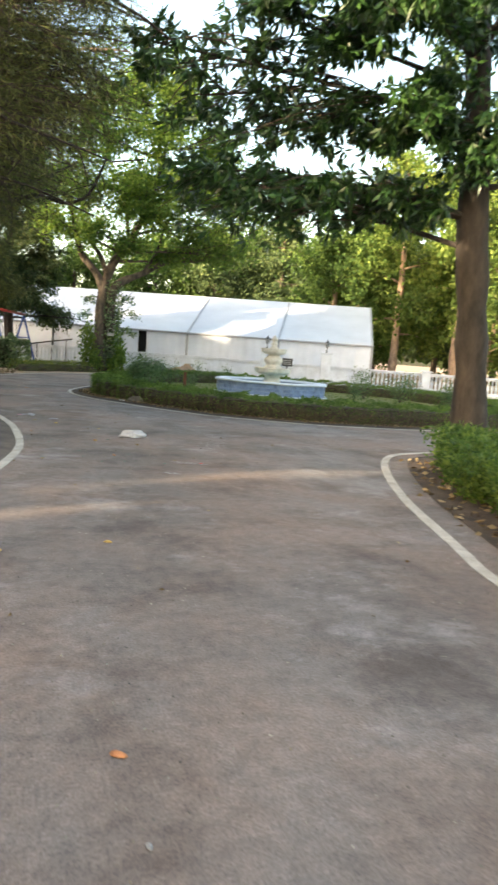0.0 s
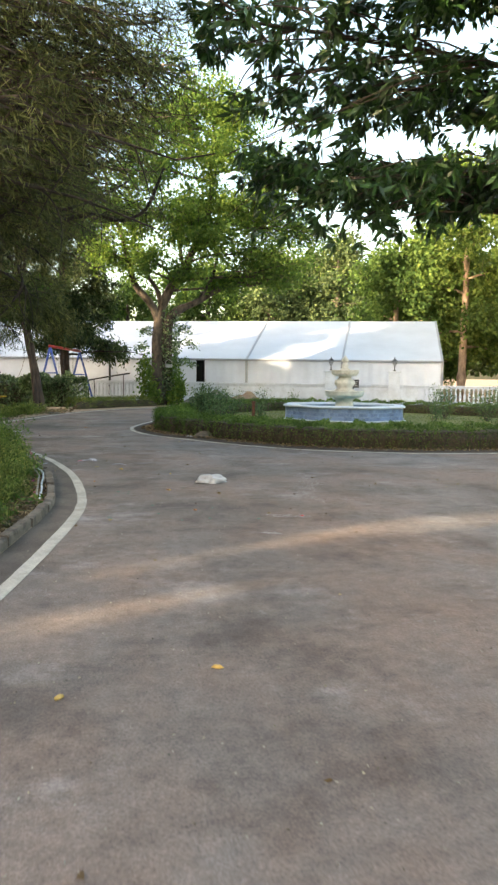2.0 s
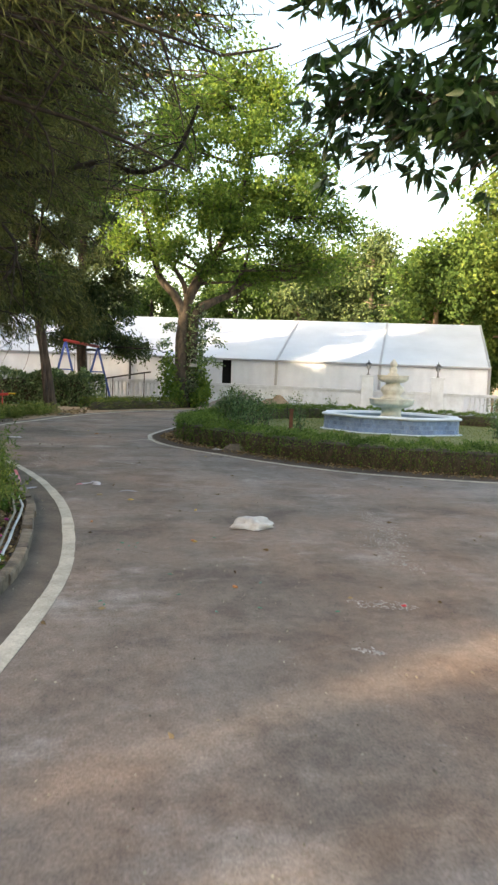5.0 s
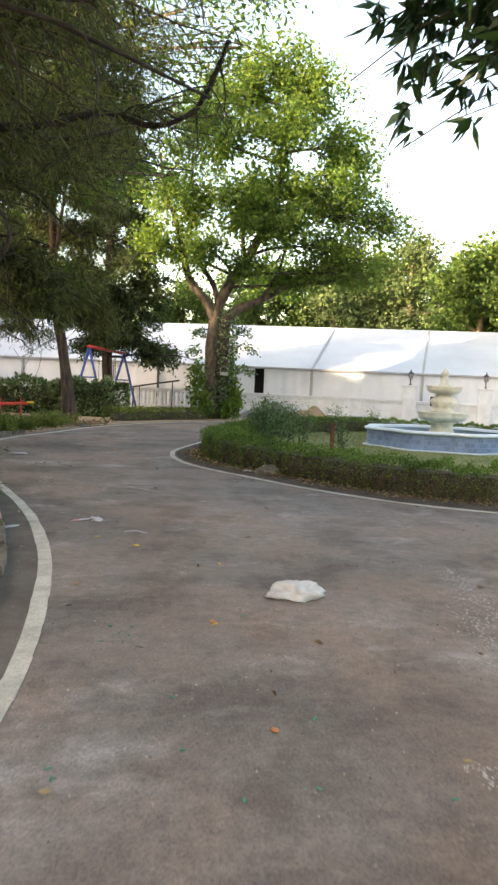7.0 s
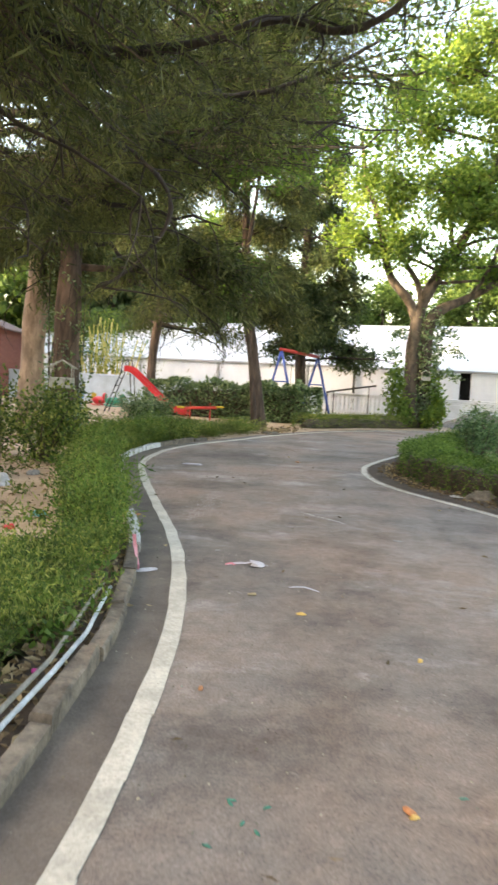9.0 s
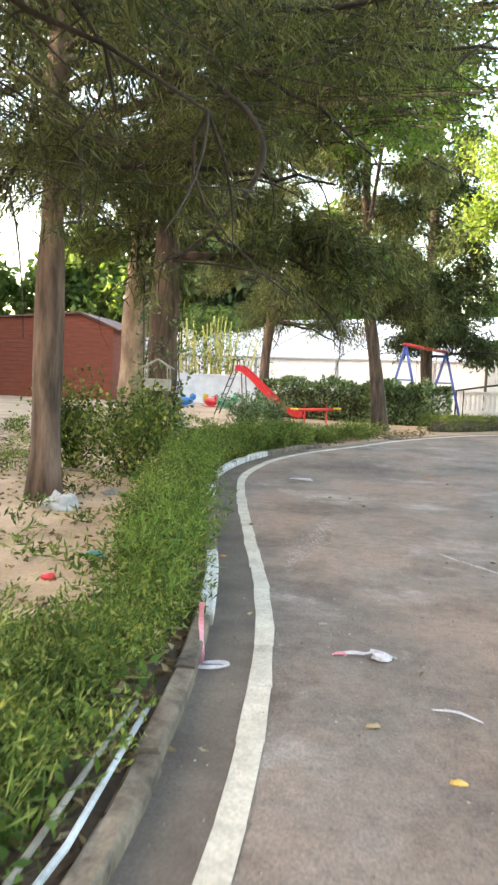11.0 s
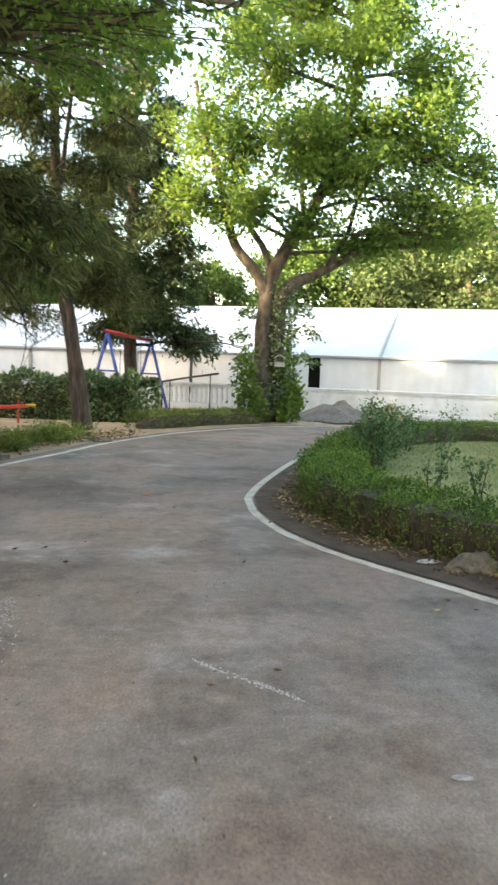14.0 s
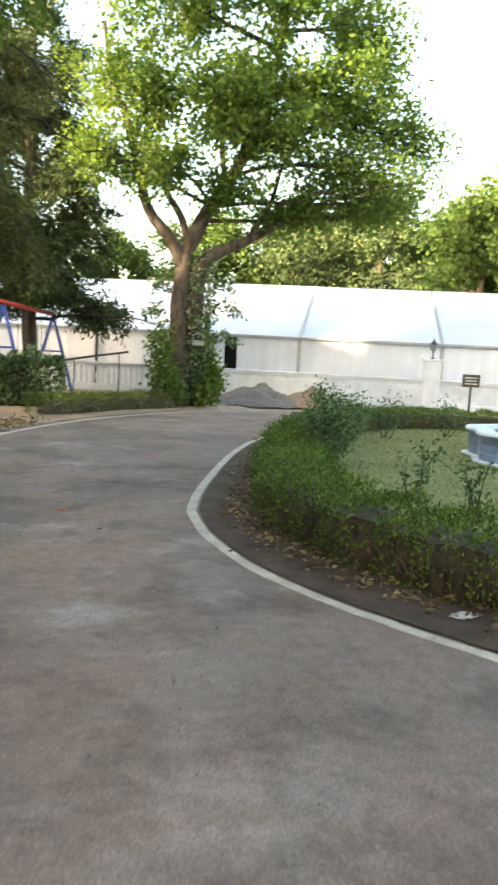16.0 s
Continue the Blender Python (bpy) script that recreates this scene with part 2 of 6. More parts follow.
def tube_data(points, radii, segments=7, ripple=0.0, seed=0):
    """Vertices and faces of a tapered tube along points."""
    rnd = random.Random(seed)
    V, F = [], []
    prev = None
    for k, (p, r) in enumerate(zip(points, radii)):
        p = Vector(p)
        a = Vector(points[max(k - 1, 0)])
        b = Vector(points[min(k + 1, len(points) - 1)])
        d = (b - a).normalized()
        side = d.orthogonal().normalized() if prev is None else (prev - d * prev.dot(d)).normalized()
        prev = side
        up = d.cross(side)
        for i in range(segments):
            t = 2 * math.pi * i / segments
            rr = r * (1 + ripple * (rnd.random() - 0.5))
            V.append(p + side * (rr * math.cos(t)) + up * (rr * math.sin(t)))
    for k in range(len(points) - 1):
        for i in range(segments):
            j = (i + 1) % segments
            F.append((k * segments + i, k * segments + j, (k + 1) * segments + j, (k + 1) * segments + i))
    n = len(points) - 1
    F.append(tuple(range(segments))[::-1])
    F.append(tuple(n * segments + i for i in range(segments)))
    return V, F


def tubes_mesh(name, tubes, material, segments=7, ripple=0.0, seed=1):
    V, F = [], []
    for k, (pts, rad) in enumerate(tubes):
        v, f = tube_data(pts, rad, segments, ripple, seed + k)
        o = len(V)
        V += v
        F += [tuple(i + o for i in q) for q in f]
    return mesh_from(name, V, F, material, smooth=True)


def bar(name, pts, r, material, parent, label="", segments=8):
    return mesh_part(name, tubes_mesh(name, [(pts, [r] * len(pts))], material, segments), parent, label)


def smooth_path(pts, step=0.25):
    """A Catmull-Rom curve through pts, at even steps."""
    P = [np.array(p, float) for p in pts]
    P = [2 * P[0] - P[1]] + P + [2 * P[-1] - P[-2]]
    out = []
    for a, b, c, d in zip(P, P[1:], P[2:], P[3:]):
        for t in np.linspace(0, 1, 24, endpoint=False):
            out.append(0.5 * (2 * b + (c - a) * t + (2 * a - 5 * b + 4 * c - d) * t * t + (3 * b - a - 3 * c + d) * t ** 3))
    out.append(P[-2])
    out = np.array(out)
    s = np.concatenate(([0], np.cumsum(np.linalg.norm(np.diff(out, axis=0), axis=1))))
    n = max(2, int(round(s[-1] / step)) + 1)
    q = np.linspace(0, s[-1], n)
    return np.stack([np.interp(q, s, out[:, k]) for k in range(out.shape[1])], 1)


def offset(path, d):
    """The path moved d to its left."""
    t = np.gradient(path, axis=0)
    t /= np.linalg.norm(t, axis=1)[:, None]
    return path + d * np.stack([-t[:, 1], t[:, 0]], 1)


def leaf_mesh(name, centres, length, width, material, rng, droop=0.0, along=None, spread=1.0, fold=0.12, flat=0.0):
    """Small folded leaves, one island each, about the centres. droop: how far they hang; along: their own directions."""
    n = len(centres)
    d = rng.normal(size=(n, 3)) * spread
    if along is not None:
        d += along
    d[:, 2] -= droop
    d[:, 2] *= 1 - flat
    d /= np.linalg.norm(d, axis=1)[:, None] + 1e-9
    w = np.cross(d, rng.normal(size=(n, 3)))
    w /= np.linalg.norm(w, axis=1)[:, None] + 1e-9
    nrm = np.cross(d, w)
    L = (length * rng.uniform(0.6, 1.25, n))[:, None]
    W = (width * rng.uniform(0.7, 1.2, n))[:, None]
    base, tip, midp = centres, centres + d * L, centres + d * L * 0.45
    a, b = midp + w * W / 2 + nrm * W * fold, midp - w * W / 2 + nrm * W * fold
    V = np.stack([base, a, tip, b], 1).reshape(-1, 3)
    me = bpy.data.meshes.new(name)
    me.vertices.add(4 * n)
    me.vertices.foreach_set("co", V.astype(np.float32).ravel())
    k = np.arange(n)[:, None] * 4
    tri = np.concatenate([k + np.array([[0, 1, 2]]), k + np.array([[0, 2, 3]])], 1).ravel()
    me.loops.add(6 * n)
    me.loops.foreach_set("vertex_index", tri.astype(np.int32))
    me.polygons.add(2 * n)
    me.polygons.foreach_set("loop_start", (np.arange(2 * n) * 3).astype(np.int32))
    me.polygons.foreach_set("loop_total", np.full(2 * n, 3, np.int32))
    me.update(calc_edges=True)
    me.materials.append(material)
    return me


# ---- plan ----
LEFT = smooth_path([(-3.0, -14), (-2.5, -6), (-1.75, 0), (-1.05, 3.6), (-0.30, 6.54), (0.04, 8.15), (0.26, 9.5), (0.31, 10.45), (0.25, 11.85), (0.15, 12.65), (-0.04, 13.67), (-0.35, 14.83),
                    (-0.80, 16.2), (-1.40, 18.1), (-1.77, 19.55), (-1.86, 20.9), (-1.80, 21.9), (-1.50, 23.2), (-0.90, 24.75), (-0.22, 26.7), (0.95, 29.0), (2.0, 30.4), (3.9, 32.3), (6.0, 33.2)])
RIGHT = smooth_path([(2.6, -14), (2.65, -4), (2.8, 0), (3.0, 2.6), (3.26, 4.44), (3.46, 5.15), (3.68, 5.9), (4.0, 6.95), (4.48, 8.2), (4.97, 9.28), (5.4, 10.0), (5.75, 10.35), (6.2, 10.57), (7.0, 10.85), (8.6, 11.2), (12, 11.3), (30, 9)])
ISLAND = smooth_path([(8.6, 14.2), (7.2, 14.2), (6.0, 14.37), (5.0, 14.78), (4.31, 15.17), (3.72, 15.72), (3.1, 16.5), (2.6, 17.35), (2.04, 18.3), (1.74, 19.1), (1.62, 19.9), (1.63, 20.5), (1.71, 21.1), (2.13, 22.45), (3.08, 24.95),
                      (4.1, 26.9), (5.8, 28.9), (7.9, 30.0), (10.4, 29.6), (12.9, 28.0), (14.8, 25.2), (15.3, 21.4), (14.4, 17.8), (12.5, 15.4), (10.4, 14.4), (8.6, 14.2)])
TENT_A = radians(-23.7)
U2, N2 = np.array([math.cos(TENT_A), math.sin(TENT_A)]), np.array([-math.sin(TENT_A), math.cos(TENT_A)])
TENT_O = np.array([8.77, 38.9])
TENT_M = pose(TENT_O[0], TENT_O[1], 0, 0, 0, -23.7)     # x along the tent, y into it
FOUNT = (8.35, 23.8)


def fill_mesh(name, loop, z, material, size=0.6, relief=0.0, seed=3):
    """A flat sheet inside a closed loop."""
    bm = bmesh.new()
    vs = [bm.verts.new((p[0], p[1], z)) for p in loop]
    bm.faces.new(vs)
    bmesh.ops.triangulate(bm, faces=bm.faces[:])
    bmesh.ops.recalc_face_normals(bm, faces=bm.faces[:])
    for f in bm.faces:
        if f.normal.z < 0:
            f.normal_flip()
    me = bpy.data.meshes.new(name)
    bm.to_mesh(me)
    bm.free()
    me.materials.append(material)
    return me


def build_ground():
    g = new("ground", mesh_from("ground", [(-600, -600, -0.03), (600, -600, -0.03), (600, 600, -0.03), (-600, 600, -0.03)], [(0, 1, 2, 3)], EARTH))
    tagged(g, "dry brown earth with scattered litter under trees", "ground", kind="structure")
    kl = offset(LEFT, 0.30)
    far = [(12, 33.0), (17.5, 31.0), (26, 27.0), (40, 20)]
    kr = offset(RIGHT, -0.32)
    loop = [tuple(p) for p in kl] + far + [(40, 4.2)] + [tuple(p) for p in kr[::-1]]
    road = new("road", fill_mesh("road", loop, 0.0, ASPHALT))
    tagged(road, "worn grey-brown asphalt drive with dusty streaks", "road", kind="structure")
    edge = offset(LEFT, 0.292)
    n = len(edge)
    V = [(p[0], p[1], 0.008) for p in edge] + [(-60, p[1], 0.008) for p in edge] + [(5.2, 36, 0.008), (-10, 42, 0.008), (-60, 60, 0.008)]
    F = [(i, i + 1, n + i + 1, n + i) for i in range(n - 1)] + [(n - 1, 2 * n, 2 * n + 1), (n - 1, 2 * n + 1, 2 * n - 1), (2 * n - 1, 2 * n + 1, 2 * n + 2)]
    verge = mesh_from("verge", V, F, EARTH)
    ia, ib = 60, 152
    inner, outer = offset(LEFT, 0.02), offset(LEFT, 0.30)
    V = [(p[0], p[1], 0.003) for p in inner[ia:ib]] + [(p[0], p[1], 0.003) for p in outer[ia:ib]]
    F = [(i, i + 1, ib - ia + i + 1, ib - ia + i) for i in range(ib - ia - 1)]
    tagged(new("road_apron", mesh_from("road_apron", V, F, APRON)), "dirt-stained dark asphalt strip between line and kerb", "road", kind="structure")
    tagged(new("verge_ground", verge), "bare brown earth beside the drive", "ground", kind="structure")
    vr = fill_mesh("verge", [tuple(p) for p in offset(RIGHT, -0.31)] + [(60, -2), (60, -14)], 0.008, SOIL)
    tagged(new("verge_ground", vr), "dark leaf-strewn soil under the shrubs", "ground", kind="structure")
    ga, gb = offset(LEFT, 0.39), offset(LEFT, 0.64)
    i0, i1 = 60, 118
    gs = fill_mesh("gutter_soil", [tuple(p) for p in ga[i0:i1]] + [tuple(p) for p in gb[i0:i1][::-1]], 0.014, SOIL)
    tagged(new("gutter_ground", gs), "dark leaf-filled channel behind the kerb", "ground", kind="structure")
    isl = new("island_ground", fill_mesh("island_ground", [tuple(p) for p in offset(ISLAND, -0.07)[:-1]], 0.012, SOIL))
    tagged(isl, "dark soil bed with dry leaves round the lawn", "ground", kind="structure")
    lawn = new("lawn", fill_mesh("lawn", [tuple(p) for p in offset(ISLAND, -1.1)[:-1]], 0.05, LAWN))
    tagged(lawn, "patchy yellow-green lawn round the fountain", "lawn", kind="structure")


build_ground()


def strip_line(name, path, width, z, label):
    """A painted edge strip laid in short slabs."""
    top = tagged(new(name), label, "road line", kind="structure")
    n = len(path)
    a, b = offset(path, width / 2), offset(path, -width / 2)
    rnd = random.Random(5)
    k = 0
    while k < n - 1:
        e = min(k + 2, n - 1)
        j = 0.004
        V, F = [], []
        for i in range(k, e + 1):
            for q in (a[i], b[i]):
                jx = rnd.uniform(-0.006, 0.006)
                V.append((q[0] + jx, q[1] + jx, 0.001))
                V.append((q[0] + jx, q[1] + jx, z))
        for i in range(e - k):
            o = 4 * i
            F += [(o + 1, o + 5, o + 7, o + 3), (o, o + 4, o + 5, o + 1), (o + 2, o + 3, o + 7, o + 6)]
        F += [(0, 1, 3, 2), (4 * (e - k), 4 * (e - k) + 2, 4 * (e - k) + 3, 4 * (e - k) + 1)]
        ob = new("line_slab", mesh_from("line_slab", V, F, LINE))
        ob.parent = top
        k = e
    return top


strip_line("edge_line", LEFT[36:], 0.10, 0.006, "worn off-white painted edge line in slabs")
strip_line("edge_line", RIGHT[44:130], 0.10, 0.006, "worn off-white painted edge line in slabs")
strip_line("edge_line", ISLAND, 0.085, 0.006, "worn off-white painted edge line round the island")


# ---- tent ----
BAY, EAVE, RIDGE, RUN = 4.78, 2.12, 4.45, 6.42
X0, X1 = -7 * BAY, 2 * BAY


def build_tent():
    t = thing("marquee_tent", TENT_M, "long white marquee tent with pitched pvc roof behind the balustrade", "tent")
    bays = int(round((X1 - X0) / BAY))
    for i in range(bays):
        x = X0 + i * BAY
        for side in (0, 1):
            V, F = [], []
            nx, ny = 8, 8
            for a in range(nx + 1):
                for b in range(ny + 1):
                    u, v = a / nx, b / ny
                    y = v * RUN if side == 0 else 2 * RUN - v * RUN
                    sag = -0.05 * math.sin(math.pi * u) * math.sin(math.pi * v)
                    V.append((x + u * BAY, y, EAVE + v * (RIDGE - EAVE) + sag + (0.02 if v == 1 else 0)))
            for a in range(nx):
                for b in range(ny):
                    o = a * (ny + 1) + b
                    F.append((o, o + ny + 1, o + ny + 2, o + 1))
            mesh_part("roof_panel", mesh_from("roof_panel", V, F, TENT, True), t)
        for side in (0, 1):
            V, F = [], []
            nx, ph = 44, random.Random(i).uniform(0, 6)
            for a in range(nx + 1):
                u = a / nx
                y = 0.04 + 0.025 * math.sin(u * 31 + ph) + 0.018 * math.sin(u * 67 + ph * 2)
                yy = y if side == 0 else 2 * RUN - y
                xx = x + 0.03 + u * (BAY - 0.06)
                V += [(xx, yy, 0.0), (xx + 0.01 * math.sin(u * 40), yy + 0.02, EAVE * 0.5), (xx, 0.04 if side == 0 else 2 * RUN - 0.04, EAVE)]
            gap = side == 0 and i == 6
            for a in range(nx):
                o = 3 * a
                if gap and V[o][0] > -2.62 and V[o][0] < -2.20:
                    continue
                F += [(o, o + 3, o + 4, o + 1), (o + 1, o + 4, o + 5, o + 2)]
            mesh_part("wall_panel", mesh_from("wall_panel", V, F, TENTWALL, True), t)
    for i in range(bays + 1):
        x = X0 + i * BAY
        bm = box(bmesh.new(), x - 0.06, x + 0.06, -0.02, 0.09, 0, EAVE, 0.01)
        part("frame_post", bm, TENTSEAM, t)
        for y0, y1 in ((-0.05, RUN), (2 * RUN + 0.05, RUN)):
            z0 = EAVE + 0.02
            V = [(x - 0.05, y0, z0), (x + 0.05, y0, z0), (x + 0.05, y1, RIDGE + 0.045), (x - 0.05, y1, RIDGE + 0.045)]
            V += [(p[0], p[1], p[2] - 0.10) for p in V]
            mesh_part("roof_seam", mesh_from("roof_seam", V, [(0, 1, 2, 3), (0, 4, 5, 1), (1, 5, 6, 2), (2, 6, 7, 3), (3, 7, 4, 0), (7, 6, 5, 4)], TENTSEAM), t)
    bm = box(bmesh.new(), X0, X1, -0.07, 0.02, EAVE - 0.07, EAVE + 0.03, 0.02)
    part("eave_beam", bm, TENTSEAM, t)
    for x in (X0, X1):
        V = [(x, 0, 0), (x, 2 * RUN, 0), (x, 2 * RUN, EAVE), (x, RUN, RIDGE), (x, 0, EAVE)]
        mesh_part("gable_wall", mesh_from("gable_wall", V, [(0, 1, 2, 3, 4)], TENTWALL), t)
    # black panel stands in for the shaded inside seen through the gap
    bm = box(bmesh.new(), -3.2, -1.6, 0.6, 0.64, 0.0, 2.1)
    part("dark_gap_backing", bm, DARK, t, "black panel standing in for the dark tent inside")


build_tent()


# ---- vegetation ----
def curve_between(a, b, rng, bend=0.18, n=6, sag=0.0):
    a, b = np.array(a, float), np.array(b, float)
    L = np.linalg.norm(b - a)
    k = rng.normal(size=3) * bend * L * 0.5
    k[2] = abs(k[2]) * 0.6 - sag * L
    t = np.linspace(0, 1, n)[:, None]
    return a + (b - a) * t + k * (4 * t * (1 - t))


def tree(name, trunk, r0, blobs, leaves, size, leaf_mat, bark, label, seed, droop=0.3, twigs=16, cluster=0.35, taper=0.4, flare=0.55, group="", limb_r=0.42, whorl=0, sag=0.0):
    """A tree: a bent tapered trunk, a limb to each mass of the crown, twigs in it, and leaves round the twigs.
    blobs: centre and radii of the masses of the crown; leaves: how many for each cubic metre to the power 2/3."""
    rng = np.random.default_rng(seed)
    base = trunk[0]
    top = thing(name, pose(*base), label, "tree", group)
    T = smooth_path(trunk, 0.45)
    h = np.linspace(0, 1, len(T))
    rad = r0 * (1 - (1 - taper) * h) * (1 + flare * np.exp(-((T[:, 2] - T[0, 2]) / 0.25)))
    rad = rad * (1 + 0.06 * rng.normal(size=len(T)))
    tm = tubes_mesh("trunk", [([tuple(p - np.array(base)) for p in T], list(rad))], bark, 14, 0.10, seed)
    mesh_part("trunk", tm, top)
    twig_tubes, centres, along = [], [], []
    for blob in blobs:
        c, r = np.array(blob[:3]), np.array(blob[3:6])
        low = T[T[:, 2] < max(c[2] - 0.15 * r[2], T[0, 2] + 0.4 * (T[-1, 2] - T[0, 2]))]
        s = low[np.argmin(np.linalg.norm(low - c, axis=1) + 0.25 * np.abs(low[:, 2] - c[2]))]
        limb = curve_between(s, c, rng, 0.16, 9, sag)
        lr = r0 * limb_r * min(1.0, 0.35 + 0.25 * float(r.mean()))
        lrad = np.linspace(lr, lr * 0.3, 9)
        mesh_part("limb", tubes_mesh("limb", [([tuple(p - np.array(base)) for p in limb], list(lrad))], bark, 8, 0.12, seed), top)
        n_leaf = int(leaves * float(np.prod(r)) ** (2 / 3))
        for k in range(twigs):
            d = rng.normal(size=3)
            d /= np.linalg.norm(d)
            e = c + d * r * rng.uniform(0.55, 1.0) ** 0.6
            a = limb[rng.integers(3, 9)]
            tw = curve_between(a, e, rng, 0.2, 6, sag)
            if droop > 0.5:
                tw[:, 2] -= np.linspace(0, 1, 6) ** 2 * 0.22 * np.linalg.norm(e - a)
            twig_tubes.append(([tuple(p - np.array(base)) for p in tw], list(np.linspace(min(0.022, lr * 0.28), 0.004, 6))))
            m = max(4, n_leaf // twigs)
            if whorl:
                q = max(2, m // whorl)
                f = rng.beta(2.0, 1.1, q) * 5
                i0 = np.clip(f.astype(int), 0, 4)
                p = tw[i0] + (tw[i0 + 1] - tw[i0]) * (f - i0)[:, None] + rng.normal(size=(q, 3)) * cluster
                p = np.repeat(p, whorl, axis=0) + rng.normal(size=(q * whorl, 3)) * 0.02
            else:
                f = rng.beta(2.2, 1.1, m) * 5
                i0 = np.clip(f.astype(int), 0, 4)
                p = tw[i0] + (tw[i0 + 1] - tw[i0]) * (f - i0)[:, None] + rng.normal(size=(m, 3)) * cluster * (0.4 + 0.6 * (f / 5))[:, None]
            centres.append(p)
            along.append(np.repeat(((e - a) / (np.linalg.norm(e - a) + 1e-6))[None], len(p), 0))
    mesh_part("twig_work", tubes_mesh("twig_work", twig_tubes, BARK_DARK, 4, 0, seed), top, kind="stuff")
    C = np.concatenate(centres) - np.array(base)
    A = np.concatenate(along)
    me = leaf_mesh("crown", C, size[0], size[1], leaf_mat, rng, droop, A * 0.5, 0.8)
    mesh_part("crown", me, top, kind="stuff")
    return top


def crown_blobs(cx, cy, z0, z1, r, n, seed, scale=(0.38, 0.6)):
    """Masses of a rounded crown spread over an egg shape."""
    rng = np.random.default_rng(seed)
    out = []
    for k in range(n):
        f = (k + 0.5) / n
        a = k * 2.4 + rng.uniform(-0.4, 0.4)
        z = z0 + (z1 - z0) * (0.12 + 0.78 * f)
        rr = r * math.sqrt(max(0.05, 1 - (abs(f - 0.4) / 0.62) ** 2)) * rng.uniform(0.4, 0.75)
        s = r * rng.uniform(*scale)
        out.append((cx + rr * math.cos(a), cy + rr * math.sin(a), z, s, s, s * 0.75))
    return out


def conifer_blobs(cx, cy, z0, z1, r, n, seed, top=0.35, drop=0.5):
    """Long level masses round a conifer's trunk, hanging at their ends."""
    rng = np.random.default_rng(seed)
    out = []
    for k in range(n):
        f = k / max(1, n - 1)
        a = k * 2.39996 + rng.uniform(-0.3, 0.3)
        rr = r * (1 - (1 - top) * f) * rng.uniform(0.45, 0.72)
        s = r * (1 - (1 - top) * f) * rng.uniform(0.36, 0.5)
        out.append((cx + rr * math.cos(a), cy + rr * math.sin(a), z0 + (z1 - z0) * f, s, s, s * drop))
    return out


# the big plane tree in front of the tent
tree("plane_tree", [(3.84, 34.3, 0.0), (3.80, 34.3, 1.2), (3.78, 34.3, 2.4), (3.84, 34.3, 3.5), (4.02, 34.3, 4.3), (4.40, 34.3, 5.1), (4.87, 34.3, 5.8), (5.29, 34.3, 6.6), (5.82, 34.25, 8.1), (6.2, 34.2, 9.8), (6.3, 34.2, 11.2)], 0.29,
     [(2.1, 34.0, 8.0, 1.5, 1.6, 1.3), (1.7, 34.3, 6.3, 1.1, 1.2, 0.8), (2.9, 33.2, 9.8, 1.7, 1.7, 1.4), (4.2, 34.6, 11.6, 1.7, 1.7, 1.5), (5.7, 34.2, 13.0, 1.3, 1.4, 1.0),
      (7.2, 34.0, 11.8, 1.5, 1.6, 1.3), (5.6, 33.0, 10.0, 1.7, 1.6, 1.3), (8.8, 34.2, 10.2, 1.4, 1.5, 1.2), (7.5, 33.5, 8.5, 1.7, 1.7, 1.2), (9.4, 34.4, 8.0, 1.4, 1.4, 1.0),
      (10.8, 34.3, 7.3, 0.9, 1.0, 0.6), (8.4, 33.6, 6.3, 1.6, 1.5, 0.9), (6.2, 33.2, 6.9, 1.5, 1.5, 1.1), (4.3, 33.0, 7.6, 1.6, 1.5, 1.1), (3.0, 33.6, 6.0, 1.1, 1.2, 0.8),
      (9.6, 34.0, 5.6, 1.3, 1.3, 0.7), (7.0, 34.6, 5.2, 1.3, 1.3, 0.7), (5.4, 35.2, 8.3, 1.7, 1.7, 1.4), (4.9, 33.4, 5.7, 1.0, 1.0, 0.6)],
     1600, (0.165, 0.10), LEAF_PLANE, BARK_GREY, "tall plane tree with mottled bark and light green leaves", 11, 0.25, 24, 0.27, 0.16, limb_r=0.34)

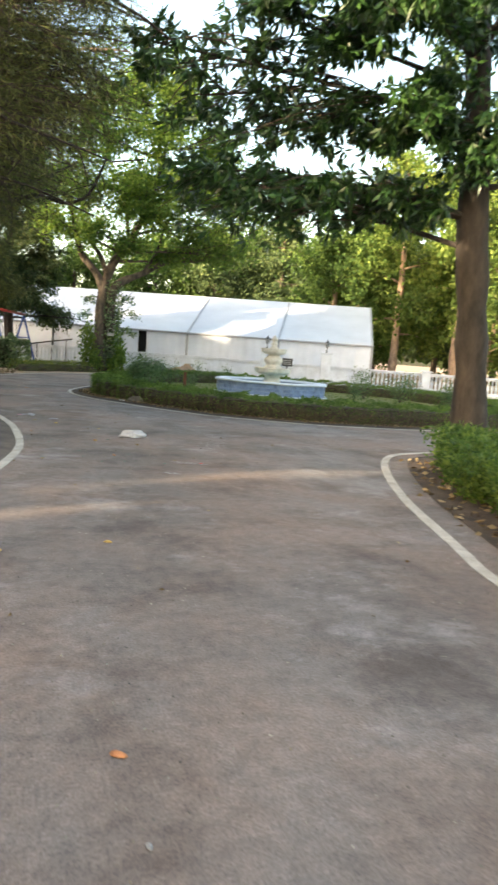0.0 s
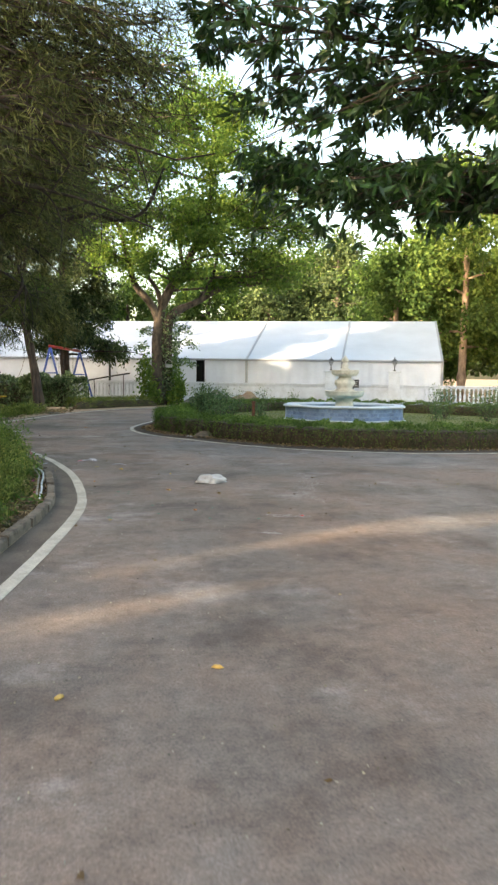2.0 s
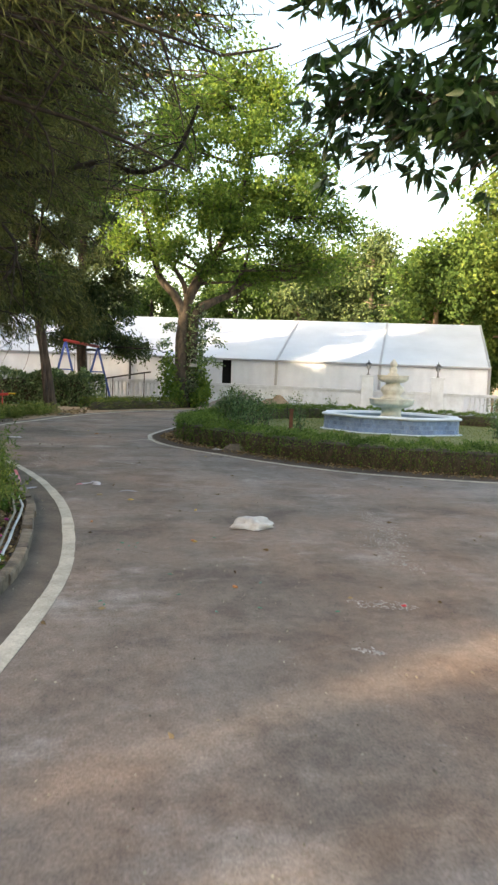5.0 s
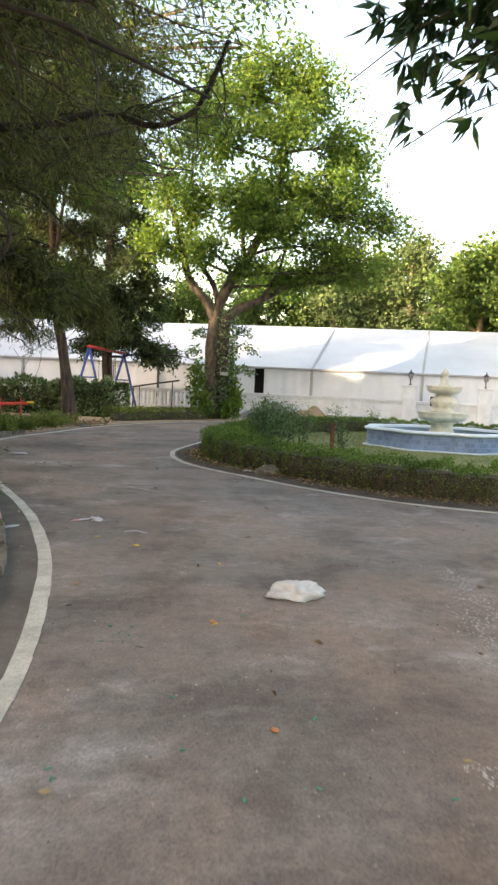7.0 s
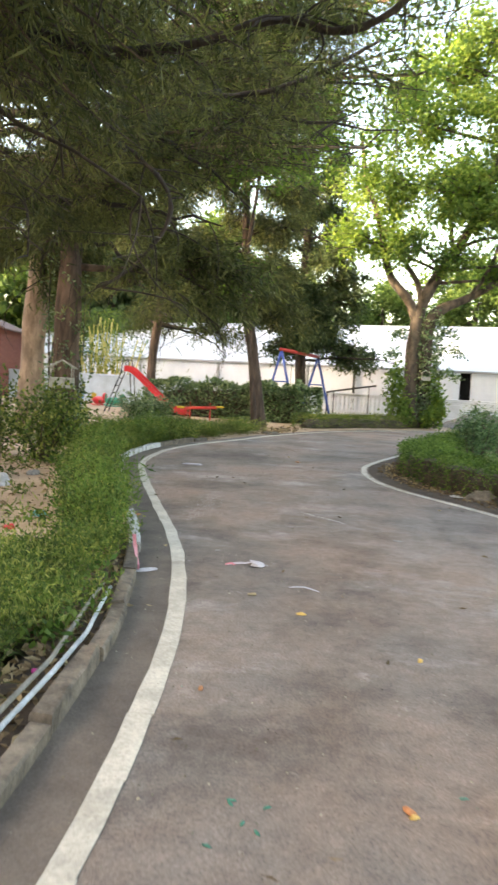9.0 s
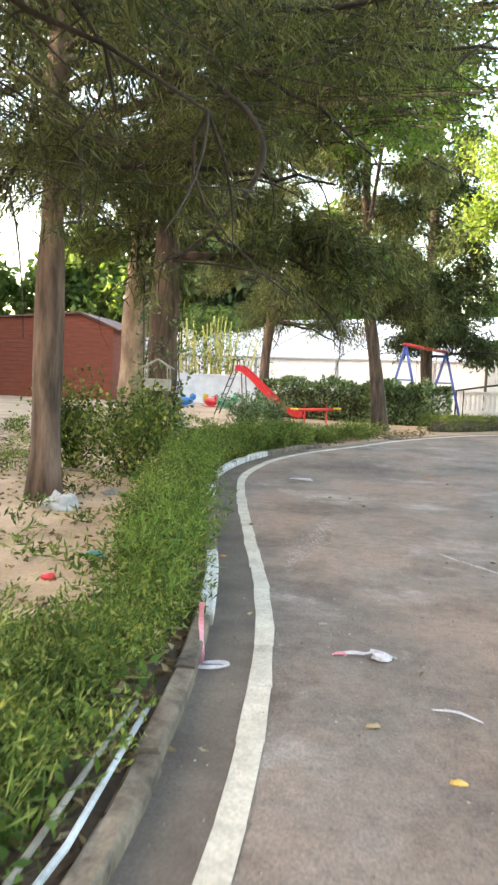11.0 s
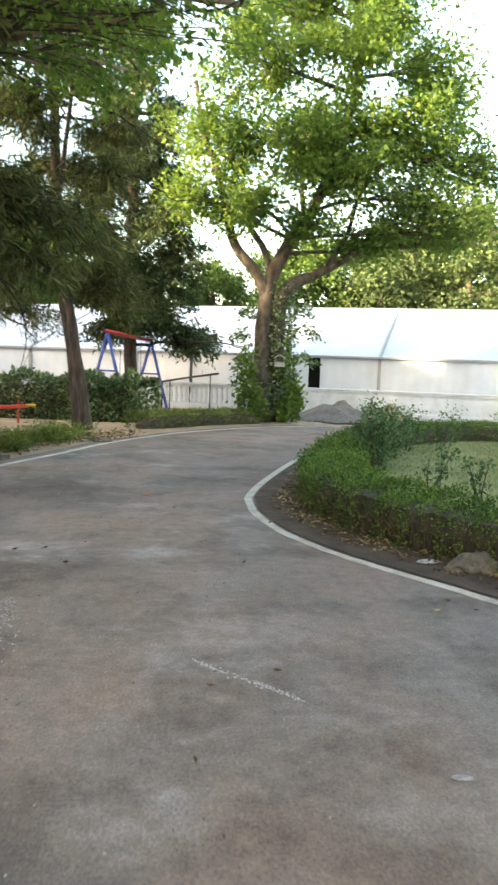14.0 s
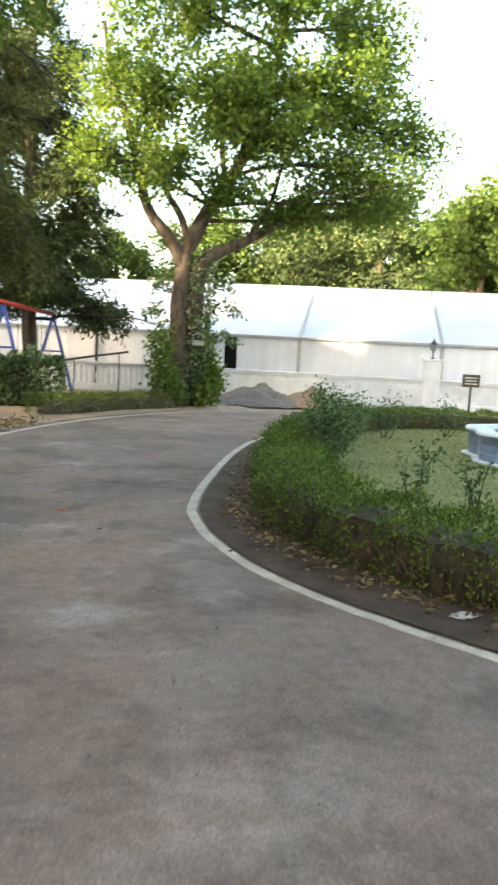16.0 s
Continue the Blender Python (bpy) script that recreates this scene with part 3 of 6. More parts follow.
# the second stem and ivy at its foot
def limb_pair():
    top = thing("ivy_stem", pose(4.22, 34.25, 0), "ivy-clad second stem rising from the foot of the plane tree", "trunk")
    pts = smooth_path([(0.0, 0.0, 0.0), (0.02, 0, 1.2), (-0.02, 0, 2.4), (0.02, 0, 3.5), (0.40, 0.05, 4.02), (1.33, 0.1, 4.48), (2.56, 0.0, 5.18), (3.9, -0.1, 5.3), (5.2, -0.2, 6.0)], 0.3)
    mesh_part("stem", tubes_mesh("stem", [([tuple(p) for p in pts], list(np.interp(np.linspace(0, 1, len(pts)), [0, 0.42, 0.5, 1], [0.25, 0.20, 0.14, 0.05])))], BARK_GREY, 12, 0.14, 5), top)
    for way, r0, r1 in (([(-0.40, 0.05, 3.55), (-0.60, 0.05, 4.1), (-0.80, 0.05, 4.4), (-1.37, 0.0, 5.03), (-1.65, 0.0, 6.0), (-2.02, 0.0, 7.3), (-2.35, 0.0, 8.0), (-2.6, 0.0, 9.4)], 0.17, 0.05),
                        ([(-0.24, 0.1, 4.0), (-0.44, 0.1, 4.85), (-0.98, 0.1, 5.65), (-1.38, 0.1, 6.6), (-1.5, 0.1, 7.8)], 0.11, 0.04),
                        ([(1.33, 0.1, 4.48), (1.9, 0.0, 5.5), (2.2, -0.1, 6.6), (2.9, -0.2, 7.6)], 0.08, 0.03),
                        ([(0.66, 0.05, 5.8), (0.5, 0.0, 7.0), (0.7, -0.1, 8.6)], 0.09, 0.035)):
        pts = smooth_path(way, 0.3)
        mesh_part("limb", tubes_mesh("limb", [([tuple(p) for p in pts], list(np.linspace(r0, r1, len(pts))))], BARK_GREY, 11, 0.16, 6), top)
    rng = np.random.default_rng(4)
    n = 2500
    z = 0.2 + 3.9 * rng.beta(1.0, 1.5, n)
    a = rng.uniform(0, 6.28, n)
    c = np.stack([0.08 + 0.31 * np.cos(a), 0.31 * np.sin(a) - 0.02, z], 1) + rng.normal(size=(n, 3)) * 0.07
    spray = []
    for bx, bz, reach in ((0.35, 1.7, 0.75), (0.35, 2.5, 0.85), (0.35, 3.1, 0.65), (-0.75, 1.6, 0.5), (-0.75, 2.3, 0.6), (-0.7, 3.0, 0.45)):
        w = rng.random(130) ** 0.8
        spray.append(np.column_stack([bx + math.copysign(reach, bx) * w, rng.normal(size=130) * 0.12, bz + 0.22 * np.sin(w * 3.0)]) + rng.normal(size=(130, 3)) * 0.09)
    c = np.concatenate([c] + spray)
    mesh_part("ivy", leaf_mesh("ivy", c, 0.115, 0.09, LEAF_LAUREL, rng, 0.5), top, kind="stuff")


limb_pair()

# the tree with long dark leaves at the drive's edge
tree("broadleaf_tree", [(6.88, 10.25, 0.0), (6.80, 10.25, 1.2), (6.67, 10.25, 2.5), (6.56, 10.25, 3.3), (6.45, 10.3, 5.2), (6.2, 10.4, 7.5)], 0.275,
     [(3.1, 10.8, 3.75, 0.75, 0.8, 0.40), (2.45, 11.35, 3.75, 0.5, 0.5, 0.36), (2.5, 10.6, 4.7, 0.8, 0.8, 0.42), (3.5, 10.2, 3.55, 0.7, 0.7, 0.34), (4.4, 10.3, 3.75, 0.8, 0.9, 0.45), (3.9, 10.6, 4.7, 0.95, 0.9, 0.5),
      (5.3, 10.3, 3.7, 0.7, 0.8, 0.45), (5.2, 9.8, 4.9, 1.1, 1.0, 0.6), (6.3, 9.6, 4.5, 0.9, 0.9, 0.6), (3.0, 9.9, 5.6, 1.1, 1.0, 0.6), (4.6, 9.8, 6.0, 1.2, 1.2, 0.7), (7.6, 9.6, 5.2, 1.1, 1.1, 0.8),
      (6.3, 10.3, 6.6, 1.4, 1.4, 0.9), (8.4, 10.6, 4.4, 1.0, 1.0, 0.6), (1.7, 10.5, 5.2, 0.6, 0.6, 0.35), (4.0, 8.2, 6.2, 1.4, 1.2, 0.8), (6.0, 7.8, 6.0, 1.5, 1.4, 0.9)],
     3100, (0.19, 0.056), LEAF_MANGO, BARK_BLACK, "large tree with long dark glossy hanging leaves", 23, 0.75, 15, 0.10, 0.55, whorl=9, limb_r=0.34)

# conifers whose boughs hang over the drive
def conifer(trunk, r0, blobs, seed, label, leaves=3400, size=(0.165, 0.0145), mat=None, bark=None, name="conifer_tree", boughs=22):
    top = tree(name, trunk, r0, blobs, leaves, size, mat or LEAF_PINE, bark or BARK_BROWN, label, seed, 0.85, 26, 0.13, 0.3, flare=0.2, limb_r=0.40, sag=0.05)
    rng = np.random.default_rng(seed + 500)
    T = smooth_path(trunk, 0.3)
    for k in range(boughs):
        b = blobs[k % len(blobs)]
        s = T[min(len(T) - 1, int(np.argmin(np.abs(T[:, 2] - b[2] - rng.uniform(-0.6, 0.5)))))]
        e = np.array(b[:3]) + rng.normal(size=3) * np.array([0.5, 0.5, 0.15]) + (np.array(b[:3]) - s) * 0.22 - np.array([0, 0, b[5] * 0.7])
        c = curve_between(s, e, rng, 0.22, 14) + rng.normal(size=(14, 3)) * 0.035
        c[:, 2] -= np.linspace(0, 1, 14) ** 3 * rng.uniform(0.1, 0.55)
        tubes = [([tuple(p - np.array(trunk[0])) for p in c], list(np.linspace(0.055, 0.009, 14)))]
        for j in range(5):
            a = c[rng.integers(5, 14)]
            q = a + rng.normal(size=3) * 0.32 - np.array([0, 0, rng.uniform(0.15, 0.6)])
            tubes.append(([tuple(p - np.array(trunk[0])) for p in curve_between(a, q, rng, 0.3, 7)], list(np.linspace(0.011, 0.003, 7))))
        mesh_part("bare_bough", tubes_mesh("bare_bough", tubes, BARK_BLACK, 6, 0.15, seed + k), top, "dark gnarled bough with bare twigs")
    return top


conifer([(-3.6, 11.2, 0), (-3.6, 11.2, 3), (-3.4, 11.3, 6), (-3.3, 11.3, 9)], 0.24,
        [(-1.4, 12.6, 3.5, 1.2, 1.3, 0.5), (-0.5, 11.8, 4.5, 1.1, 1.2, 0.5), (-1.6, 10.4, 4.3, 1.3, 1.2, 0.5), (-0.4, 10.2, 5.3, 1.2, 1.2, 0.6), (-2.2, 13.4, 4.4, 1.2, 1.3, 0.6), (-1.2, 12.6, 5.4, 1.5, 1.5, 0.7),
         (-2.6, 11.2, 5.8, 1.7, 1.6, 0.8), (-1.0, 11.2, 6.5, 1.5, 1.5, 0.8), (-3.0, 13.0, 6.6, 1.5, 1.5, 0.8), (-3.2, 11.3, 8.2, 1.8, 1.8, 1.0), (-4.6, 12.8, 4.6, 1.4, 1.4, 0.7), (0.45, 10.9, 4.35, 0.8, 0.8, 0.45), (0.1, 11.7, 3.75, 0.8, 0.9, 0.42), (-0.7, 12.9, 3.7, 0.9, 1.0, 0.45), (0.85, 10.5, 5.5, 0.9, 0.9, 0.6), (1.1, 11.3, 6.5, 1.1, 1.1, 0.7), (-0.2, 13.6, 4.6, 1.0, 1.0, 0.55), (-1.5, 14.3, 3.7, 1.0, 1.0, 0.5), (-0.2, 10.2, 4.1, 0.9, 0.9, 0.5), (0.1, 12.4, 7.6, 1.5, 1.5, 0.9), (-1.0, 9.8, 3.7, 0.9, 0.9, 0.45), (-0.5, 11.0, 7.8, 1.6, 1.6, 0.9), (0.5, 12.0, 5.7, 1.2, 1.2, 0.7), (0.9, 13.2, 8.2, 1.6, 1.6, 0.9), (-1.8, 12.2, 7.6, 1.6, 1.6, 0.9), (0.3, 9.6, 6.4, 1.2, 1.2, 0.8), (1.15, 11.5, 4.95, 0.75, 0.8, 0.5), (1.25, 11.9, 5.7, 0.9, 0.9, 0.6), (0.9, 11.2, 4.5, 0.6, 0.7, 0.4), (0.6, 11.4, 4.9, 0.9, 0.9, 0.55)], 31, "dark conifer with long drooping needle boughs over the drive")
conifer([(-3.15, 16.9, 0), (-3.12, 16.9, 1.6), (-3.1, 16.95, 4), (-3.0, 17.0, 7), (-2.9, 17, 10)], 0.16,
        [(-1.6, 17.6, 3.6, 1.0, 1.2, 0.5), (-2.6, 15.6, 3.4, 1.1, 1.0, 0.5), (-1.2, 16.4, 4.7, 1.2, 1.2, 0.6), (-3.6, 18.6, 3.9, 1.3, 1.2, 0.6), (-0.5, 18.0, 5.2, 1.0, 1.2, 0.5), (0.3, 19.3, 5.4, 0.9, 0.9, 0.5), (-4.6, 16.4, 4.2, 1.2, 1.2, 0.6),
         (-2.2, 17.4, 5.9, 1.6, 1.6, 0.8), (-0.9, 18.6, 6.8, 1.4, 1.4, 0.8), (-3.4, 16.0, 6.0, 1.5, 1.5, 0.8), (-2.4, 17.8, 8.0, 1.7, 1.7, 0.9), (-3.0, 16.9, 9.8, 1.5, 1.5, 0.9), (-0.4, 16.8, 4.1, 1.1, 1.1, 0.55), (0.25, 17.5, 4.9, 0.9, 1.0, 0.5), (0.8, 18.6, 5.9, 1.0, 1.0, 0.6), (-1.4, 15.3, 4.0, 1.1, 1.0, 0.55), (-2.2, 19.2, 4.1, 1.2, 1.1, 0.6), (0.8, 19.5, 7.0, 1.2, 1.2, 0.7), (0.1, 17.0, 6.6, 1.3, 1.3, 0.8), (-4.4, 18.2, 5.6, 1.6, 1.6, 0.9), (-1.2, 17.4, 9.4, 1.8, 1.8, 1.0), (-4.6, 16.8, 7.6, 1.8, 1.8, 1.0)], 37, "conifer with red-brown ridged trunk and drooping dark needles")
conifer([(-3.76, 21.5, 0), (-3.74, 21.5, 1.5), (-3.74, 21.6, 4), (-3.8, 21.6, 7.5), (-3.8, 21.7, 10)], 0.265,
        conifer_blobs(-3.8, 21.6, 3.3, 11.0, 3.6, 20, 5, 0.5, 0.6), 41, "conifer with rough brown trunk beside the bird feeder", 2500, (0.23, 0.034), boughs=12)
conifer([(-0.86, 29.5, 0), (-1.01, 29.5, 1.15), (-1.22, 29.5, 2.4), (-1.41, 29.5, 3.55), (-1.58, 29.5, 6.2), (-1.68, 29.5, 12)], 0.165,
        conifer_blobs(-1.58, 29.6, 3.5, 13.1, 2.5, 24, 9, 0.6, 0.6), 43, "leaning slender conifer at the bend of the drive", 3600, (0.23, 0.032), None, BARK_DARK, boughs=10)
conifer([(0.05, 37.0, 0), (-0.1, 37.0, 2.2), (-0.12, 37.0, 5), (-0.1, 37.0, 11.5)], 0.25,
        conifer_blobs(0.0, 37.0, 2.6, 12.4, 2.7, 30, 12, 0.45, 0.7), 47, "dense dark cypress behind the swing", 2600, (0.21, 0.065), LEAF_CEDAR, BARK_DARK, "cypress_tree", 6)
conifer([(-5.3, 34.6, 0), (-5.25, 34.6, 2), (-5.0, 34.6, 4.5), (-5.0, 34.6, 8.5)], 0.19,
        conifer_blobs(-5.0, 34.6, 3.0, 9.6, 3.0, 17, 15, 0.5, 0.65), 53, "conifer with thin dark trunk behind the slide", 2400, (0.2, 0.026), boughs=6)
def low_bough(pts, r0, r1, seed, label="gnarled dark bough hanging over the drive"):
    """A long bare crooked bough with thin side twigs."""
    rng = np.random.default_rng(seed)
    P = smooth_path(pts, 0.10)
    P = P + np.cumsum(rng.normal(size=P.shape) * 0.006, axis=0)
    o = np.array(pts[0])
    top = thing("bare_branch", pose(*pts[0]), label, "branch")
    mesh_part("bough", tubes_mesh("bough", [([tuple(p - o) for p in P], list(np.linspace(r0, r1, len(P)) * (1 + 0.12 * rng.normal(size=len(P)))))], BARK_BLACK, 8, 0.2, seed), top)
    tubes, C = [], []
    for k in range(int(len(P) * 0.8)):
        a = P[rng.integers(len(P) // 4, len(P))]
        e = a + rng.normal(size=3) * np.array([0.30, 0.30, 0.16]) - np.array([0, 0, rng.uniform(0.0, 0.35)])
        c = curve_between(a, e, rng, 0.35, 7)
        tubes.append(([tuple(p - o) for p in c], list(np.linspace(0.010, 0.0025, 7))))
        C.append(c[3:] - o)
    mesh_part("twig_work", tubes_mesh("twig_work", tubes, BARK_BLACK, 5, 0.1, seed), top, kind="stuff")
    C = np.repeat(np.concatenate(C), 10, axis=0)
    mesh_part("needles", leaf_mesh("needles", C + rng.normal(size=C.shape) * 0.05, 0.15, 0.012, LEAF_PINE, rng, 0.9), top, kind="stuff")
    return top


low_bough([(-3.45, 11.5, 3.2), (-1.8, 12.6, 3.5), (-0.6, 13.1, 3.35), (0.0, 13.2, 3.45), (0.48, 13.2, 3.6), (0.9, 13.2, 3.55), (1.22, 13.2, 3.68), (1.38, 13.2, 3.92), (1.5, 13.2, 4.3)], 0.065, 0.02, 3)
low_bough([(-3.5, 11.3, 3.6), (-2.2, 11.6, 3.3), (-1.3, 11.8, 3.05), (-0.7, 11.9, 3.2), (-0.2, 12.0, 3.6)], 0.05, 0.015, 4)
low_bough([(-3.1, 16.95, 4.0), (-2.0, 16.2, 3.9), (-1.0, 15.6, 3.5), (-0.5, 15.3, 3.0), (-0.75, 15.2, 2.5), (-1.1, 15.1, 2.2)], 0.05, 0.012, 5)
low_bough([(-3.1, 16.95, 4.4), (-1.6, 16.4, 4.5), (-0.5, 16.2, 4.2), (0.5, 16.2, 4.4), (1.3, 16.4, 4.9)], 0.05, 0.014, 6)
low_bough([(-3.1, 16.95, 3.4), (-2.4, 16.0, 3.3), (-1.9, 15.3, 2.9), (-1.7, 14.9, 2.4)], 0.035, 0.008, 7)
# a bright broadleaf sapling in front of the leaning conifer
tree("sapling", [(-0.95, 28.75, 0.0), (-1.15, 28.7, 1.8), (-1.35, 28.3, 3.2), (-1.3, 27.8, 4.4), (-1.0, 27.2, 6.5), (-0.8, 27.0, 9.0)], 0.07,
     [(-1.2, 27.4, 4.1, 0.7, 0.7, 0.45), (-1.7, 27.3, 3.7, 0.5, 0.5, 0.3), (-0.8, 27.4, 3.8, 0.45, 0.5, 0.3), (-0.6, 27.0, 6.6, 1.1, 1.1, 0.7), (0.2, 27.2, 7.5, 1.0, 1.0, 0.7), (-1.6, 27.0, 7.6, 1.2, 1.2, 0.7), (-0.3, 26.6, 8.8, 1.4, 1.4, 0.8), (-1.6, 26.6, 9.8, 1.4, 1.4, 0.8)], 900, (0.13, 0.075), LEAF_PLANE, BARK_DARK, "slender sapling with bright green leaves", 59, 0.5, 8, 0.15)
# overhanging fresh green boughs
tree("broadleaf_tree", [(-5.6, 24.5, 0.0), (-5.5, 24.4, 2.5), (-5.2, 24.2, 5), (-4.4, 24.0, 7.5)], 0.31,
     [(0.9, 20.6, 5.6, 1.1, 1.2, 0.6), (0.2, 20.9, 5.0, 1.0, 1.0, 0.5), (2.0, 20.4, 6.1, 1.0, 1.0, 0.65), (2.6, 20.7, 7.5, 1.1, 1.1, 0.75), (1.5, 20.5, 7.9, 1.2, 1.2, 0.8), (1.3, 20.2, 4.95, 0.75, 0.8, 0.4), (2.8, 21.2, 8.9, 1.2, 1.2, 0.8), (-0.8, 20.4, 5.3, 0.9, 0.9, 0.5), (-0.3, 21.6, 6.4, 1.4, 1.4, 0.8), (0.6, 21.2, 7.2, 1.2, 1.2, 0.7), (-1.8, 22.5, 6.0, 1.4, 1.3, 0.8), (-3.0, 23.4, 7.4, 1.8, 1.7, 1.0), (-0.9, 22.0, 8.2, 1.6, 1.6, 0.9), (-4.8, 24.8, 8.4, 2.0, 2.0, 1.2), (0.25, 25.5, 6.2, 0.9, 1.0, 0.45), (-1.1, 25.4, 6.1, 1.0, 1.1, 0.5), (-0.4, 25.6, 7.1, 1.2, 1.2, 0.7), (-2.2, 25.4, 6.8, 1.2, 1.2, 0.6), (0.5, 25.8, 7.7, 1.0, 1.0, 0.6)],
     800, (0.13, 0.06), LEAF_PLANE, BARK_PINK, "broad tree with pale pinkish trunk and green boughs", 61, 0.5, 16, 0.25)

# trees behind the tent and round the place
def far_tree(x, y, h, r, mat, seed, z0=1.5, leaves=260, size=(0.42, 0.26), droop=0.3, bark=None, r0=0.3, n=12, name="background_tree", label="leafy tree behind the white tent"):
    rng = np.random.default_rng(seed)
    tx, ty = x + rng.uniform(-0.5, 0.5), y + rng.uniform(-0.5, 0.5)
    return tree(name, [(x, y, 0), ((x + tx) / 2, y, h * 0.25), (tx, ty, h * 0.5), (tx, ty, h * 0.8)], r0, crown_blobs(tx, ty, z0, h, r, n, seed), leaves, size, mat, bark or BARK_GREY, label, seed, droop, 12, 0.4, 0.35, group="trees behind the tent")


for k, (x, y, h, r, mat) in enumerate([(-16, 66, 9, 4.5, LEAF_FAR), (-9, 68, 8.5, 4.5, LEAF_FAR), (-2, 70, 9, 4.6, LEAF_FAR), (5, 66, 9, 4.2, LEAF_FAR), (11, 64, 11, 4.5, LEAF_FAR), (16, 62, 12, 4.4, LEAF_DULL),
                                       (20.5, 60, 13.5, 3.6, LEAF_DULL), (25, 62, 11, 4.2, LEAF_FAR), (30, 60, 12.5, 5.0, LEAF_FAR), (35, 58, 12, 4.5, LEAF_DULL), (41, 58, 13, 5, LEAF_FAR), (23, 72, 13, 6, LEAF_FAR), (34, 72, 15, 6, LEAF_FAR), 
                                       (46, 70, 15, 7, LEAF_FAR), (-7, 57, 12, 4.4, LEAF_FAR), (-13, 55, 13, 4.6, LEAF_DULL), (-24, 58, 11, 4.4, LEAF_FAR), (-18, 57, 9.5, 3.6, LEAF_FAR), (-32, 54, 9, 4.6, LEAF_FAR)]):
    far_tree(x, y, h, r, mat, 100 + k, 1.0, (420 if -8 < x < 32 else 150) if y < 70 else 90, (0.30, 0.20) if -8 < x < 32 and y < 70 else (0.66, 0.46), 0.7 if mat is LEAF_DULL else 0.3)
for k, (x, y, h, r, mat) in enumerate([(23.5, 44, 16, 3.8, LEAF_YELLOW), (28, 42.5, 15, 4.2, LEAF_YELLOW), (20.5, 46.5, 10, 3.2, LEAF_FAR), (32, 38, 14, 4.2, LEAF_YELLOW), (26, 37.8, 8, 2.6, LEAF_YELLOW), (37, 33, 14, 4.5, LEAF_YELLOW), (24, 50, 12, 4, LEAF_FAR), (36, 44, 16, 5, LEAF_YELLOW)]):
    far_tree(x, y, h, r, mat, 140 + k, 0.8, 400 if x < 34 else 150, (0.29, 0.19) if x < 34 else (0.45, 0.3), 0.5, BARK_PINK, 0.28, 13, label="yellow-green tree catching the low sun past the tent")
tree("pale_trunk_tree", [(24.9, 38.6, 0), (24.7, 38.6, 2.2), (24.9, 38.7, 4.6), (24.6, 38.7, 7), (24.9, 38.8, 10)], 0.42,
     [(24.9, 38.8, 10.5, 2.6, 2.6, 1.6), (23.2, 38.5, 8.4, 1.6, 1.6, 1.0), (26.4, 38.8, 8.8, 1.8, 1.8, 1.1)], 380, (0.34, 0.2), LEAF_YELLOW, BARK_PINK, "tall tree with bare orange-pink trunk past the tent", 171, 0.5, 12, 0.4, 0.5)
# unseen trees added in the west to block the low sun except in gaps
for k, (x, y, h, r, z0) in enumerate([(-18.5, 5.55, 10, 4.0, 1.0), (-20, -4.5, 11, 4.0, 0.8), (-20, 13.5, 11, 4.4, 0.8), (-19, 22, 11, 4.4, 0.8), (-22, 30, 8.0, 3.6, 0.8), (-24, 38, 12, 4.8, 0.8), (-27, 9, 13, 4.6, 1.0), (-27, 18, 13, 4.8, 1.0), (-29, 27, 9.0, 4.2, 1.0), (-21, -12, 11, 4.4, 0.8),
                                          (-30, -11, 14, 5, 1.0), (-31, 36, 14, 5, 1.0), (-34, 20, 10.5, 4.5, 1.0), (-14, -12, 10, 4.2, 0.8), (-32, 46, 13, 5, 1.0)]):
    far_tree(x, y - 2.6, h, r, LEAF_FAR, 200 + k, z0, 95, (1.3, 0.9), 0.3, BARK_DARK, 0.28, 15, label="unseen tree added in the west to block the low sun")


TWIGGY = plain("brown_hedge_twigs", (0.030, 0.024, 0.016), (0.095, 0.070, 0.045), 14, 0.95, 0, 1.0, 60, stretch=(1, 1, 0.4))
DRYTWIG = plain("dry_grey_twigs", (0.050, 0.038, 0.026), (0.190, 0.140, 0.095), 14, 0.95, 0, 0.5, 60)


